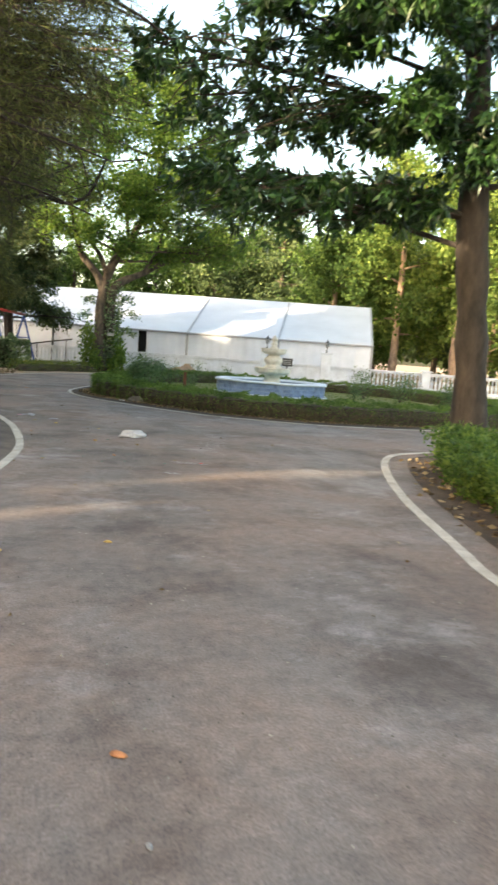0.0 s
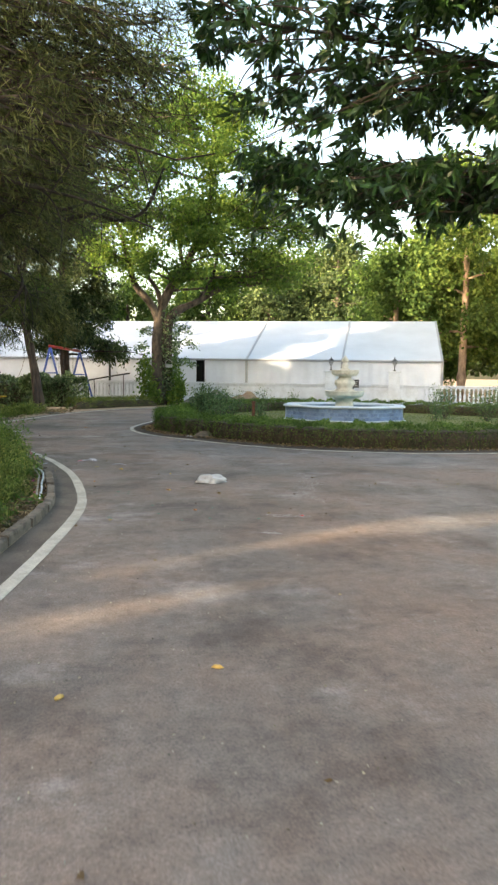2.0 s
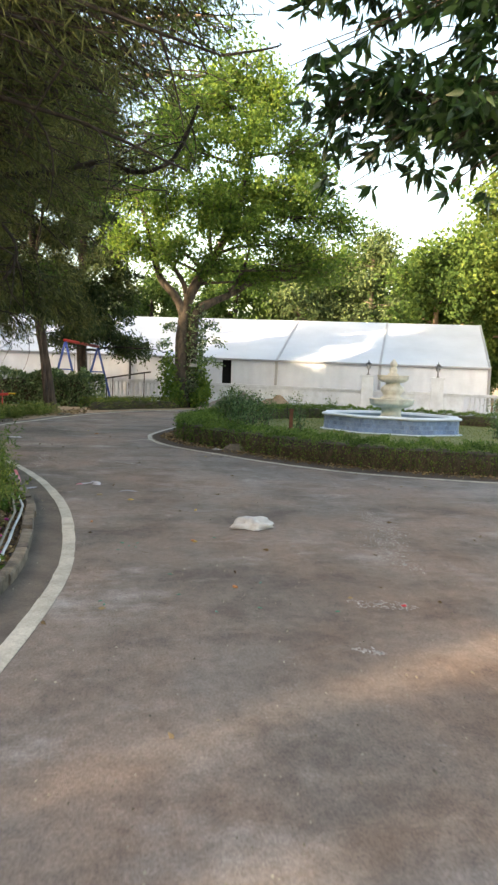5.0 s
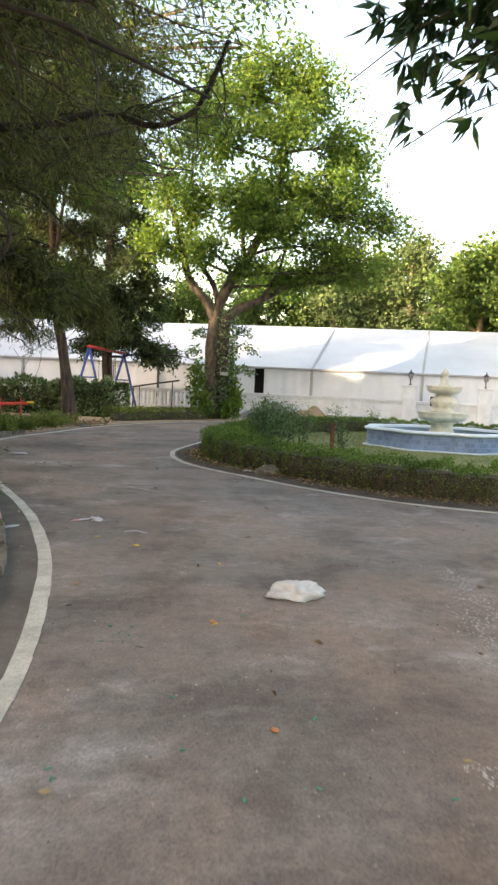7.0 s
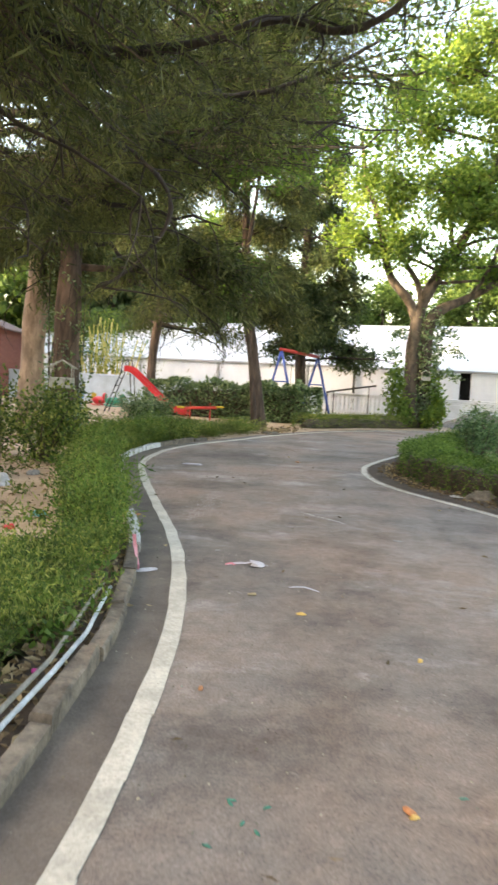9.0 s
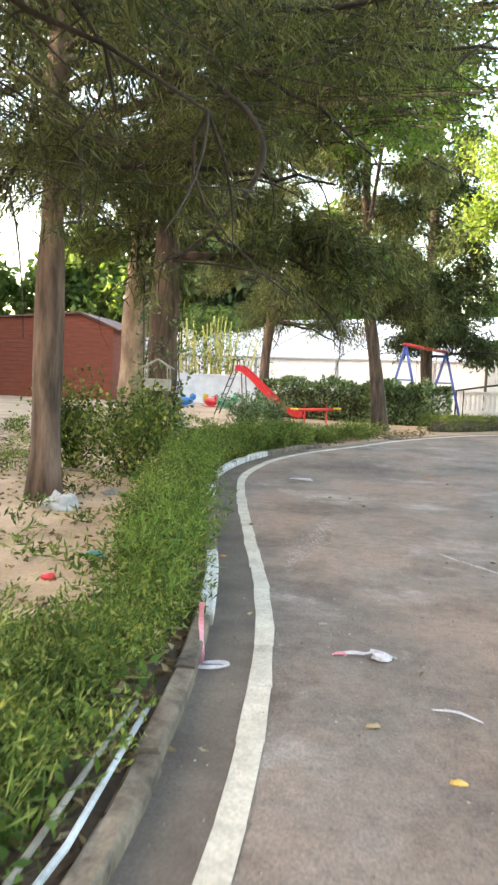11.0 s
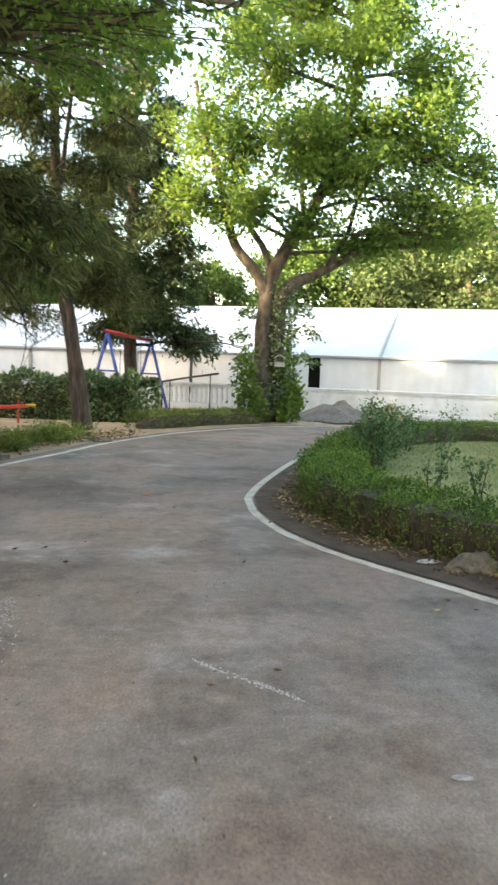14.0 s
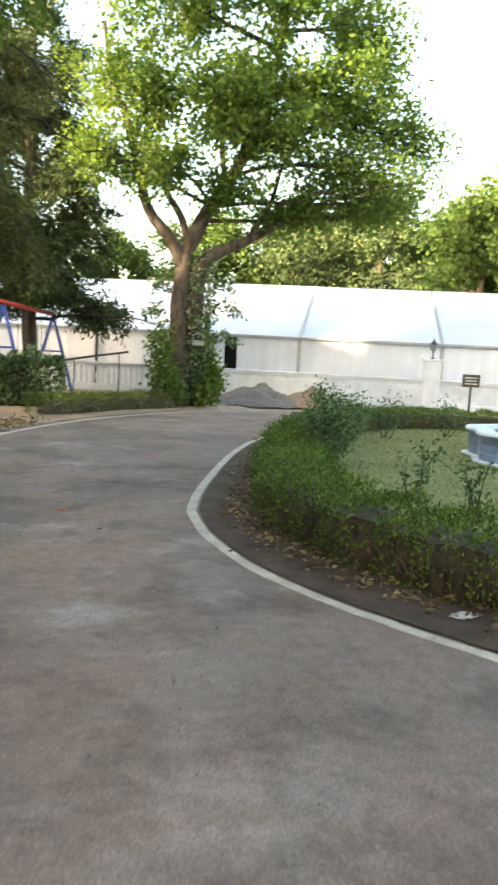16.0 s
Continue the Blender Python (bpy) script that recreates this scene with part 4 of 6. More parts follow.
def hedge(name, path, width, height, density, leaf, mat, label, seed, rough=0.05, core=None, category="hedge", sides=0.45, closed=False):
    """A clipped hedge along a path: a twiggy core and leaves over its sides and top."""
    top = tagged(new(name), label, category)
    rng = np.random.default_rng(seed)
    n = len(path)
    prof = [(-0.40, 0.0), (-0.44, 0.5), (-0.36, 0.86), (0.0, 0.93), (0.36, 0.86), (0.44, 0.5), (0.40, 0.0)]
    V, F = [], []
    t = np.gradient(path, axis=0)
    t /= np.linalg.norm(t, axis=1)[:, None]
    nr = np.stack([-t[:, 1], t[:, 0]], 1)
    for i in range(n):
        end = 1.0 if closed else (0.45, 0.85, 1.0)[min(2, i, n - 1 - i)]
        for o, z in prof:
            j = (1 + rng.normal() * rough) * end
            V.append((path[i, 0] + nr[i, 0] * o * width * j * 0.9, path[i, 1] + nr[i, 1] * o * width * j * 0.9, z * height * (1 + rng.normal() * rough * 0.6) * 0.93 * end))
    m = len(prof)
    for i in range(n - 1):
        for k in range(m - 1):
            F.append((i * m + k, i * m + k + 1, (i + 1) * m + k + 1, (i + 1) * m + k))
    F += [tuple(range(m)), tuple((n - 1) * m + k for k in range(m))[::-1]]
    mesh_part("core", mesh_from("core", V, F, core or TWIGGY), top)
    seg = np.linalg.norm(np.diff(path, axis=0), axis=1)
    L = seg.sum()
    N = int(L * (width + 2 * height) * density)
    s = rng.uniform(0, n - 1.001, N)
    i0 = s.astype(int)
    f = (s - i0)[:, None]
    p = path[i0] * (1 - f) + path[i0 + 1] * f
    q = nr[i0]
    u = rng.uniform(0, width + 2 * height, N)
    wav = 1 + 0.09 * np.sin(s * 1.7 + seed) + 0.07 * np.sin(s * 4.1) + 0.05 * np.sin(s * 9.3)
    side = np.where(u < height, -1.0, np.where(u > height + width, 1.0, 0.0))
    o = np.where(side == 0, (u - height) - width / 2, side * width * 0.46)
    z = np.where(side == 0, height, np.where(side < 0, u, u - height - width))
    z = np.clip(z, 0.03, None)
    o = o * wav + rng.normal(size=N) * 0.028
    z = z * wav + rng.normal(size=N) * 0.022
    keep = (side == 0) | (rng.random(N) < sides + 0.5 * np.clip(z / height, 0, 1))
    p, q, o, z, side, N = p[keep], q[keep], o[keep], z[keep], side[keep], int(keep.sum())
    c = np.stack([p[:, 0] + q[:, 0] * o, p[:, 1] + q[:, 1] * o, np.clip(z, 0.02, None)], 1)
    out = np.stack([q[:, 0] * side, q[:, 1] * side, np.where(side == 0, 0.9, 0.35)], 1)
    if not closed:
        for e, s0 in ((0, -1.0), (-1, 1.0)):
            k = int(width * 1.6 * height * density)
            a = rng.uniform(-1.6, 1.6, k)
            d = np.stack([t[e, 0] * s0 * np.cos(a) + nr[e, 0] * np.sin(a), t[e, 1] * s0 * np.cos(a) + nr[e, 1] * np.sin(a)], 1)
            rad = width * 0.44 * np.sqrt(rng.uniform(0.25, 1, k))
            zz = height * np.where(rad > width * 0.36, rng.uniform(0.03, 0.98, k), 0.97) + rng.normal(size=k) * 0.02
            c = np.concatenate([c, np.column_stack([path[e] + d * rad[:, None], np.clip(zz, 0.02, None)])])
            out = np.concatenate([out, np.column_stack([d, np.full(k, 0.5)])])
    mesh_part("leaves", leaf_mesh("leaves", c, leaf[0], leaf[1], mat, rng, -0.1, out * 0.8, 0.7), top, kind="stuff")
    if closed:
        k = int(L * 150)
        i = rng.integers(0, n - 1, k)
        f = rng.random(k)[:, None]
        sd = rng.choice([-1.0, 1.0], k)
        p = path[i] * (1 - f) + path[i + 1] * f + nr[i] * (sd * width * rng.uniform(0.36, 0.46, k))[:, None]
        c = np.column_stack([p, rng.uniform(0.0, 0.16, k)])
        up = np.column_stack([nr[i] * (sd * 0.25)[:, None], np.full(k, 1.3)])
        mesh_part("twig_fringe", leaf_mesh("twig_fringe", c, 0.19, 0.008, DRYTWIG, rng, 0, up, 0.42), top, "bare brown twigs at the hedge's foot", kind="stuff")
    return top


ISL_HEDGE = offset(ISLAND, -0.92)
hedge("island_hedge", ISL_HEDGE, 0.70, 0.41, 2200, (0.040, 0.022), LEAF_HEDGE, "low clipped green hedge ringing the fountain lawn", 3, sides=0.34, closed=True)
hedge("laurel_hedge", smooth_path([(-4.7, 33.4), (-3, 33.0), (-0.35, 32.6)], 0.4), 1.1, 1.05, 520, (0.13, 0.065), LEAF_LAUREL, "dense glossy dark green laurel hedge along the playground", 5, sides=1.0)
hedge("laurel_hedge", smooth_path([(-1.35, 32.6), (-0.5, 32.45), (0.40, 32.5)], 0.3), 0.92, 1.10, 760, (0.13, 0.065), LEAF_LAUREL, "clipped laurel hedge block below the swing", 6, sides=1.0)
hedge("border_grass_hedge", smooth_path([(0.35, 30.2), (1.5, 31.6), (2.6, 32.7), (3.6, 33.4)], 0.3), 0.75, 0.32, 900, (0.13, 0.014), LEAF_VERGE, "unclipped grassy border plants along the drive", 7, 0.15)


def scrub(name, centres, heights, n_each, leaf, mat, label, seed, spread, category="plants", stems=True, kind="stuff"):
    """Low weeds and plants: many small clumps of leaves on thin stems."""
    rng = np.random.default_rng(seed)
    C, A = [], []
    for c, h in zip(centres, heights):
        z = rng.beta(1.4, 1.2, n_each) * h
        u, w = rng.uniform(-1.6, 1.6, n_each), rng.uniform(-1.6, 1.6, n_each)
        k = spread * (0.5 + 0.5 * z / max(h, 0.01))
        p = np.array([c[0], c[1], 0.015]) + np.stack([u * k, w * k, z], 1)
        C.append(p)
        A.append(np.stack([p[:, 0] - c[0], p[:, 1] - c[1], 0.3 + 0 * z], 1) * 2)
    me = leaf_mesh(name, np.concatenate(C), leaf[0], leaf[1], mat, rng, 0.1, np.concatenate(A), 0.7)
    ob = new(name, me)
    return tagged(ob, label, category, kind=kind)


def along_path(path, lo, hi, off, n, rng):
    i = rng.integers(lo, hi, n)
    P = path[i]
    t = np.gradient(path, axis=0)[i]
    t /= np.linalg.norm(t, axis=1)[:, None]
    o = rng.uniform(off[0], off[1], n)[:, None]
    return P + o * np.stack([-t[:, 1], t[:, 0]], 1) + rng.normal(size=(n, 2)) * 0.06


def index_at(path, y):
    return int(np.argmin(np.abs(path[:, 1] - y)))


VERGE_RNG = np.random.default_rng(77)
_a, _b, _c = index_at(LEFT, 5.0), index_at(LEFT, 13.6), index_at(LEFT, 24.2)
cs = along_path(LEFT, _a, index_at(LEFT, 13.4), (0.74, 1.35), 230, VERGE_RNG)
scrub("verge_weeds", cs, VERGE_RNG.uniform(0.10, 0.30, 230) * np.interp(cs[:, 1], [10.5, 14.0], [1.0, 1.5]), 180, (0.040, 0.011), LEAF_VERGE, "leafy green weeds behind the kerb", 71, 0.11)
cs = along_path(LEFT, index_at(LEFT, 12.3), index_at(LEFT, 20.5), (0.50, 0.84), 250, VERGE_RNG)
cs = cs[VERGE_RNG.random(len(cs)) < np.interp(cs[:, 1], [12.2, 14.2], [0.15, 1.0])]
scrub("verge_weeds", cs, VERGE_RNG.uniform(0.16, 0.54, len(cs)) * np.interp(cs[:, 1], [12.2, 14.6], [0.55, 1.0]), 270, (0.040, 0.012), LEAF_VERGE, "leafy green border plants along the kerb", 72, 0.11)
cs = along_path(LEFT, index_at(LEFT, 20.5), _c, (0.45, 1.35), 190, VERGE_RNG)
scrub("verge_weeds", cs, VERGE_RNG.uniform(0.2, 0.46, 190), 260, (0.05, 0.016), LEAF_VERGE, "low green border plants round the bend", 73, 0.13)
cs = along_path(LEFT, _c, index_at(LEFT, 27.0), (0.48, 1.15), 60, VERGE_RNG)
scrub("verge_weeds", cs, VERGE_RNG.uniform(0.16, 0.40, 60), 200, (0.06, 0.014), LEAF_VERGE, "rough tufts of weeds before the leaning conifer", 76, 0.12)
cs = along_path(LEFT, _a, _b, (0.66, 1.4), 260, VERGE_RNG)
cs2 = along_path(LEFT, index_at(LEFT, 13.2), index_at(LEFT, 23.5), (0.42, 0.85), 120, VERGE_RNG)
scrub("verge_shoots", cs2, VERGE_RNG.uniform(0.35, 0.70, 120), 70, (0.09, 0.012), LEAF_HEDGE, "taller feathery shoots in the border", 79, 0.09)
cs2 = along_path(LEFT, _a, index_at(LEFT, 20.5), (0.56, 1.1), 90, VERGE_RNG)
scrub("broad_weeds", cs2, VERGE_RNG.uniform(0.08, 0.22, 90), 30, (0.065, 0.036), LEAF_SHRUB, "broad-leaved dark weeds in the border", 80, 0.10)
scrub("verge_grass", cs, VERGE_RNG.uniform(0.08, 0.24, 260), 110, (0.13, 0.006), LEAF_VERGE, "long rough grass behind the kerb", 78, 0.10, "grass")
rr = along_path(RIGHT, index_at(RIGHT, 3.2), len(RIGHT) - 100, (-1.6, -0.72), 260, VERGE_RNG)
scrub("verge_shrubs", rr, VERGE_RNG.uniform(0.35, 0.62, 260), 210, (0.075, 0.032), LEAF_SHRUB, "dense green shrubs along the edge of the drive", 74, 0.15)
gx = VERGE_RNG.uniform(-9, -1.0, 420)
gy = VERGE_RNG.uniform(9, 29, 420)
keep = gx < np.interp(gy, LEFT[:, 1], LEFT[:, 0]) - 0.9
scrub("ground_weeds", np.stack([gx, gy], 1)[keep], VERGE_RNG.uniform(0.06, 0.2, int(keep.sum())), 60, (0.09, 0.02), LEAF_VERGE, "sparse weeds on bare earth", 75, 0.12)


def bush(x, y, h, r, n, leaf, mat, label, seed, name="shrub", stem=BARK_DARK):
    """A small bush: several stems from the root, leaves on their upper part."""
    rng = np.random.default_rng(seed)
    top = thing(name, pose(x, y, 0.04), label, "bush")
    tubes, C = [], []
    for k in range(max(4, int(n / 160))):
        a = rng.uniform(0, 6.28)
        e = np.array([r * rng.uniform(0.2, 1) * math.cos(a), r * rng.uniform(0.2, 1) * math.sin(a), h * rng.uniform(0.55, 1.0)])
        c = curve_between((rng.normal() * 0.04, rng.normal() * 0.04, 0), e, rng, 0.2, 6)
        tubes.append(([tuple(p) for p in c], list(np.linspace(0.010, 0.003, 6))))
        m = max(20, n // max(4, int(n / 160)))
        f = rng.beta(1.8, 1.0, m) * 5
        i0 = np.clip(f.astype(int), 0, 4)
        C.append(c[i0] + (c[i0 + 1] - c[i0]) * (f - i0)[:, None] + rng.normal(size=(m, 3)) * r * 0.22)
    mesh_part("stem_work", tubes_mesh("stem_work", tubes, stem, 5), top, kind="stuff")
    C = np.concatenate(C)
    C[:, 2] = np.clip(C[:, 2], 0.05, None)
    mesh_part("leaves", leaf_mesh("leaves", C, leaf[0], leaf[1], mat, rng, 0.2), top, kind="stuff")
    return top


LEAF_ROSE = leafy("grey_green_rose_leaves", (0.042, 0.084, 0.042), (0.084, 0.147, 0.077), (0.168, 0.238, 0.126), 0.25, 0.55, 1.0)
for k, (x, y, h, r, n) in enumerate([(3.75, 22.9, 1.0, 0.40, 2600), (4.15, 23.9, 1.0, 0.42, 2600), (4.75, 24.9, 0.95, 0.38, 1500), (3.84, 20.9, 0.72, 0.26, 300), (4.05, 20.15, 0.62, 0.22, 220), (4.98, 20.75, 0.75, 0.30, 420), (6.4, 26.9, 0.8, 0.4, 420), (7.8, 27.2, 0.75, 0.35, 380),
                                     (5.4, 26.2, 0.85, 0.4, 700), (10.4, 21.8, 0.55, 0.3, 500), (12.4, 22.4, 0.95, 0.6, 1900), (11.6, 23.6, 0.95, 0.55, 1500), (13.3, 21.0, 0.9, 0.5, 1500), (12.2, 18.6, 0.8, 0.5, 1500), (13.0, 17.9, 0.75, 0.5, 1200)]):
    bush(x, y, h, r, int(n * 0.6), (0.07, 0.034), LEAF_ROSE, "thin grey-green rose bush on the lawn", 300 + k, "rose_bush")
for k, (x, y, h, r, n) in enumerate([(-3.0, 18.6, 1.05, 0.6, 2600), (-3.9, 18.9, 1.15, 0.6, 2400), (-3.75, 26.8, 0.75, 0.5, 1900), (-3.25, 27.2, 0.7, 0.45, 1500)]):
    bush(x, y, h, r, n, (0.08, 0.04), LEAF_LAUREL if k > 1 else LEAF_VERGE, "rounded evergreen shrub on bare earth", 330 + k)
for k, (x, y, h, r, n) in enumerate([(3.2, 33.6, 2.4, 0.45, 620), (4.55, 33.6, 1.2, 0.35, 450), (4.35, 33.5, 0.8, 0.42, 420), (3.5, 33.4, 0.95, 0.42, 420), (4.5, 34.0, 2.5, 0.3, 300)]):
    bush(x, y, h, r, n, (0.16, 0.09), LEAF_PLANE, "leafy suckers round the foot of the plane tree", 340 + k, "sucker_shoots")


def scatter_grass():
    rng = np.random.default_rng(8)
    x, y = rng.uniform(2.6, 13.5, 46000), rng.uniform(15.2, 29.0, 46000)
    lim = offset(ISLAND, -1.38)
    cx, cy = 8.0, 21.8
    ang = np.arctan2(lim[:, 1] - cy, lim[:, 0] - cx)
    order = np.argsort(ang)
    rl = np.hypot(lim[:, 0] - cx, lim[:, 1] - cy)[order]
    ok = np.hypot(x - cx, y - cy) < np.interp(np.arctan2(y - cy, x - cx), ang[order], rl, period=2 * math.pi)
    c = np.stack([x[ok], y[ok], np.full(ok.sum(), 0.05)], 1)
    up = np.zeros((len(c), 3))
    up[:, 2] = 1.3
    tagged(new("lawn_grass", leaf_mesh("lawn_grass", c, 0.040, 0.009, GRASS, rng, 0, up, 0.75)), "short patchy grass of the lawn", "grass", kind="stuff")


scatter_grass()


def scatter_dead():
    rng = np.random.default_rng(9)
    a = along_path(ISLAND, 0, len(ISLAND) - 1, (-0.72, -0.30), 6500, rng)
    c = np.stack([a[:, 0], a[:, 1], rng.uniform(0.014, 0.035, len(a))], 1)
    tagged(new("fallen_leaves", leaf_mesh("fallen_leaves", c, 0.066, 0.025, DEADLEAF, rng, 0, None, 1.0, 0.3, 0.7)), "dry brown leaves fallen below the hedge", "leaves", kind="stuff")
    a = np.concatenate([along_path(LEFT, _a, _c, (0.40, 0.62), 700, rng), np.stack([rng.uniform(-8, -0.7, 7000), rng.uniform(9, 27, 7000)], 1)])
    a = a[a[:, 0] < np.interp(a[:, 1], LEFT[:, 1], LEFT[:, 0]) - 0.40]
    c = np.stack([a[:, 0], a[:, 1], rng.uniform(0.012, 0.035, len(a))], 1)
    tagged(new("fallen_leaves", leaf_mesh("fallen_leaves", c, 0.075, 0.034, DEADLEAF, rng, 0, None, 1.0, 0.25, 0.8)), "dry leaves strewn over the bare earth", "leaves", kind="stuff")
    a = np.concatenate([along_path(RIGHT, index_at(RIGHT, 3.2), len(RIGHT) - 100, (-0.9, -0.3), 260, rng)])
    c = np.stack([a[:, 0], a[:, 1], rng.uniform(0.012, 0.03, len(a))], 1)
    tagged(new("fallen_leaves", leaf_mesh("fallen_leaves", c, 0.09, 0.045, DEADLEAF, rng, 0, None, 1.0, 0.2, 0.85)), "dry leaves along the shrubs", "leaves", kind="stuff")
    a = along_path(LEFT, index_at(LEFT, 8.5), index_at(LEFT, 14.0), (0.42, 0.72), 900, rng)
    c = np.stack([a[:, 0], a[:, 1], rng.uniform(0.016, 0.05, len(a))], 1)
    tagged(new("leaf_litter", leaf_mesh("leaf_litter", c, 0.07, 0.034, DEADLEAF, rng, 0, None, 1.0, 0.35, 0.45)), "dry curled leaves filling the channel behind the kerb", "leaves", kind="stuff")
    g = rng.normal(size=(900, 2)) * np.array([0.75, 0.5]) + np.array([0.1, 27.7])
    g = g[g[:, 1] > np.interp(g[:, 0], LEFT[-60:, 0], LEFT[-60:, 1]) + 0.35]
    c = np.stack([g[:, 0], g[:, 1], rng.uniform(0.012, 0.10, len(g))], 1)
    tagged(new("leaf_litter", leaf_mesh("leaf_litter", c, 0.11, 0.035, DEADLEAF, rng, 0, None, 1.0, 0.25, 0.6)), "drift of dry leaves and straw at the conifer's foot", "leaves", kind="stuff")
    GRIT = leafy("loose_grit", (0.10, 0.085, 0.07), (0.22, 0.20, 0.18), (0.42, 0.39, 0.35), 0.0, 0.9, 2)
    x, y = rng.uniform(-1.6, 6, 9000), rng.uniform(1.2, 28, 9000)
    ok = (x > np.interp(y, LEFT[:, 1], LEFT[:, 0]) - 0.25) & (y < 14 + 40 * (x < 1.3))
    c = np.stack([x[ok], y[ok], np.full(int(ok.sum()), 0.004)], 1)
    tagged(new("loose_grit", leaf_mesh("loose_grit", c, 0.014, 0.010, GRIT, rng, 0, None, 1.0, 0.4, 0.7)), "fine grit and crumbs lying on the asphalt", "grit", kind="stuff")
    x, y = rng.uniform(-1.5, 5, 130), rng.uniform(2.5, 27, 130)
    c = np.stack([x, y, np.full(130, 0.012)], 1)
    tagged(new("fallen_leaves", leaf_mesh("fallen_leaves", c, 0.055, 0.022, DEADLEAF, rng, 0, None, 1.0, 0.25, 0.9)), "single dry leaves and bits lying on the asphalt", "leaves", kind="stuff")


scatter_dead()


# ---- balustrade, lamps and sign ----
RAIL_Y = -1.5


def build_balustrade():
    b = tagged(thing("balustrade", TENT_M @ Matrix.Diagonal((1, 1, 1.13, 1)), "long whitewashed balustrade with turned balusters before the tent", "balustrade"), kind="structure")
    for x0, x1 in ((-14.0, -3.6), (-3.6, 8.4), (8.4, 26.0)):
        part("plinth", box(bmesh.new(), x0, x1, RAIL_Y - 0.14, RAIL_Y + 0.14, 0, 0.20, 0.015), WHITEWALL, b)
        bm = box(bmesh.new(), x0, x1, RAIL_Y - 0.13, RAIL_Y + 0.13, 0.74, 0.80, 0.012)
        box(bm, x0, x1, RAIL_Y - 0.17, RAIL_Y + 0.17, 0.804, 0.86, 0.015)
        part("rail", bm, WHITEWALL, b)
    part("panel_wall", box(bmesh.new(), -3.6, 8.4, RAIL_Y - 0.08, RAIL_Y + 0.08, 0.2, 0.74), WHITEWALL, b)
    for k in range(4):
        x = -3.2 + k * 2.6
        if x < 3.0:
            bm = box(bmesh.new(), x, x + 2.2, RAIL_Y - 0.10, RAIL_Y - 0.082, 0.28, 0.66, 0.006)
            part("raised_panel", bm, WHITEWALL, b)
    for x in (-14.0, -8.7, -3.6, 4.35, 7.3, 12.2, 17.0, 21.8, 26.0):
        h = 1.36 if x in (4.35, 7.3) else 0.90
        w = 0.26 if x in (4.35, 7.3) else 0.2
        bm = box(bmesh.new(), x - w, x + w, RAIL_Y - w, RAIL_Y + w, 0, h, 0.012)
        box(bm, x - w - 0.05, x + w + 0.05, RAIL_Y - w - 0.05, RAIL_Y + w + 0.05, h, h + 0.07, 0.02)
        part("pillar", bm, WHITEWALL, b)
    prof = [(0.055, 0.20), (0.055, 0.24), (0.035, 0.26), (0.062, 0.36), (0.066, 0.42), (0.034, 0.58), (0.03, 0.64), (0.05, 0.68), (0.055, 0.74)]
    bm = lathe(bmesh.new(), prof, 10)
    me = bpy.data.meshes.new("baluster")
    bm.to_mesh(me)
    bm.free()
    me.materials.append(WHITEWALL)
    me.shade_smooth()
    for x0, x1 in ((-8.4, -3.9), (8.7, 11.9), (12.5, 16.7), (17.3, 21.5)):
        n = int((x1 - x0) / 0.19)
        for k in range(n + 1):
            ob = new("baluster", me)
            ob.parent = b
            ob.matrix_local = pose(x0 + (x1 - x0) * k / n, RAIL_Y, 0)


build_balustrade()


def build_lamp(s):
    p = TENT_O + U2 * s + N2 * RAIL_Y
    t = thing("pillar_lamp", pose(p[0], p[1], 1.616, 0, 0, -23.7), "small black lantern lamp on a white balustrade pillar", "lamp", "lanterns on the pillars")
    part("stem", lathe(bmesh.new(), [(0.07, 0), (0.07, 0.02), (0.025, 0.05), (0.02, 0.22), (0.05, 0.25)], 10), BLACK, t)
    part("glass", lathe(bmesh.new(), [(0.06, 0.26), (0.11, 0.45)], 6), TENTSEAM, t, "clouded grey lantern glass")
    part("cap", lathe(bmesh.new(), [(0.14, 0.45), (0.12, 0.48), (0.04, 0.56), (0.015, 0.60), (0.02, 0.63), (0.002, 0.65)], 6), BLACK, t)
    for k in range(6):
        a = math.pi / 3 * k
        bar("frame_bar", [(0.062 * math.cos(a), 0.062 * math.sin(a), 0.25), (0.113 * math.cos(a), 0.113 * math.sin(a), 0.455)], 0.007, BLACK, t, segments=4)


build_lamp(4.35)
build_lamp(7.3)


def build_sign():
    p = TENT_O + U2 * 5.45 + N2 * -2.4
    t = thing("sign_board", pose(p[0], p[1], 0, 0, 0, -18), "small black notice board with pale lines on a post", "sign")
    part("post", box(bmesh.new(), -0.03, 0.03, -0.03, 0.03, 0, 0.86, 0.005), BLACK, t)
    part("board", box(bmesh.new(), -0.26, 0.26, -0.02, 0.02, 0.82, 1.20, 0.01), BLACK, t)
    for z, w in ((1.10, 0.20), (1.01, 0.16), (0.92, 0.19)):
        part("text_bar", box(bmesh.new(), -w, w, -0.026, -0.021, z - 0.018, z + 0.018), KERBW, t, "pale bar of unreadable writing")


build_sign()


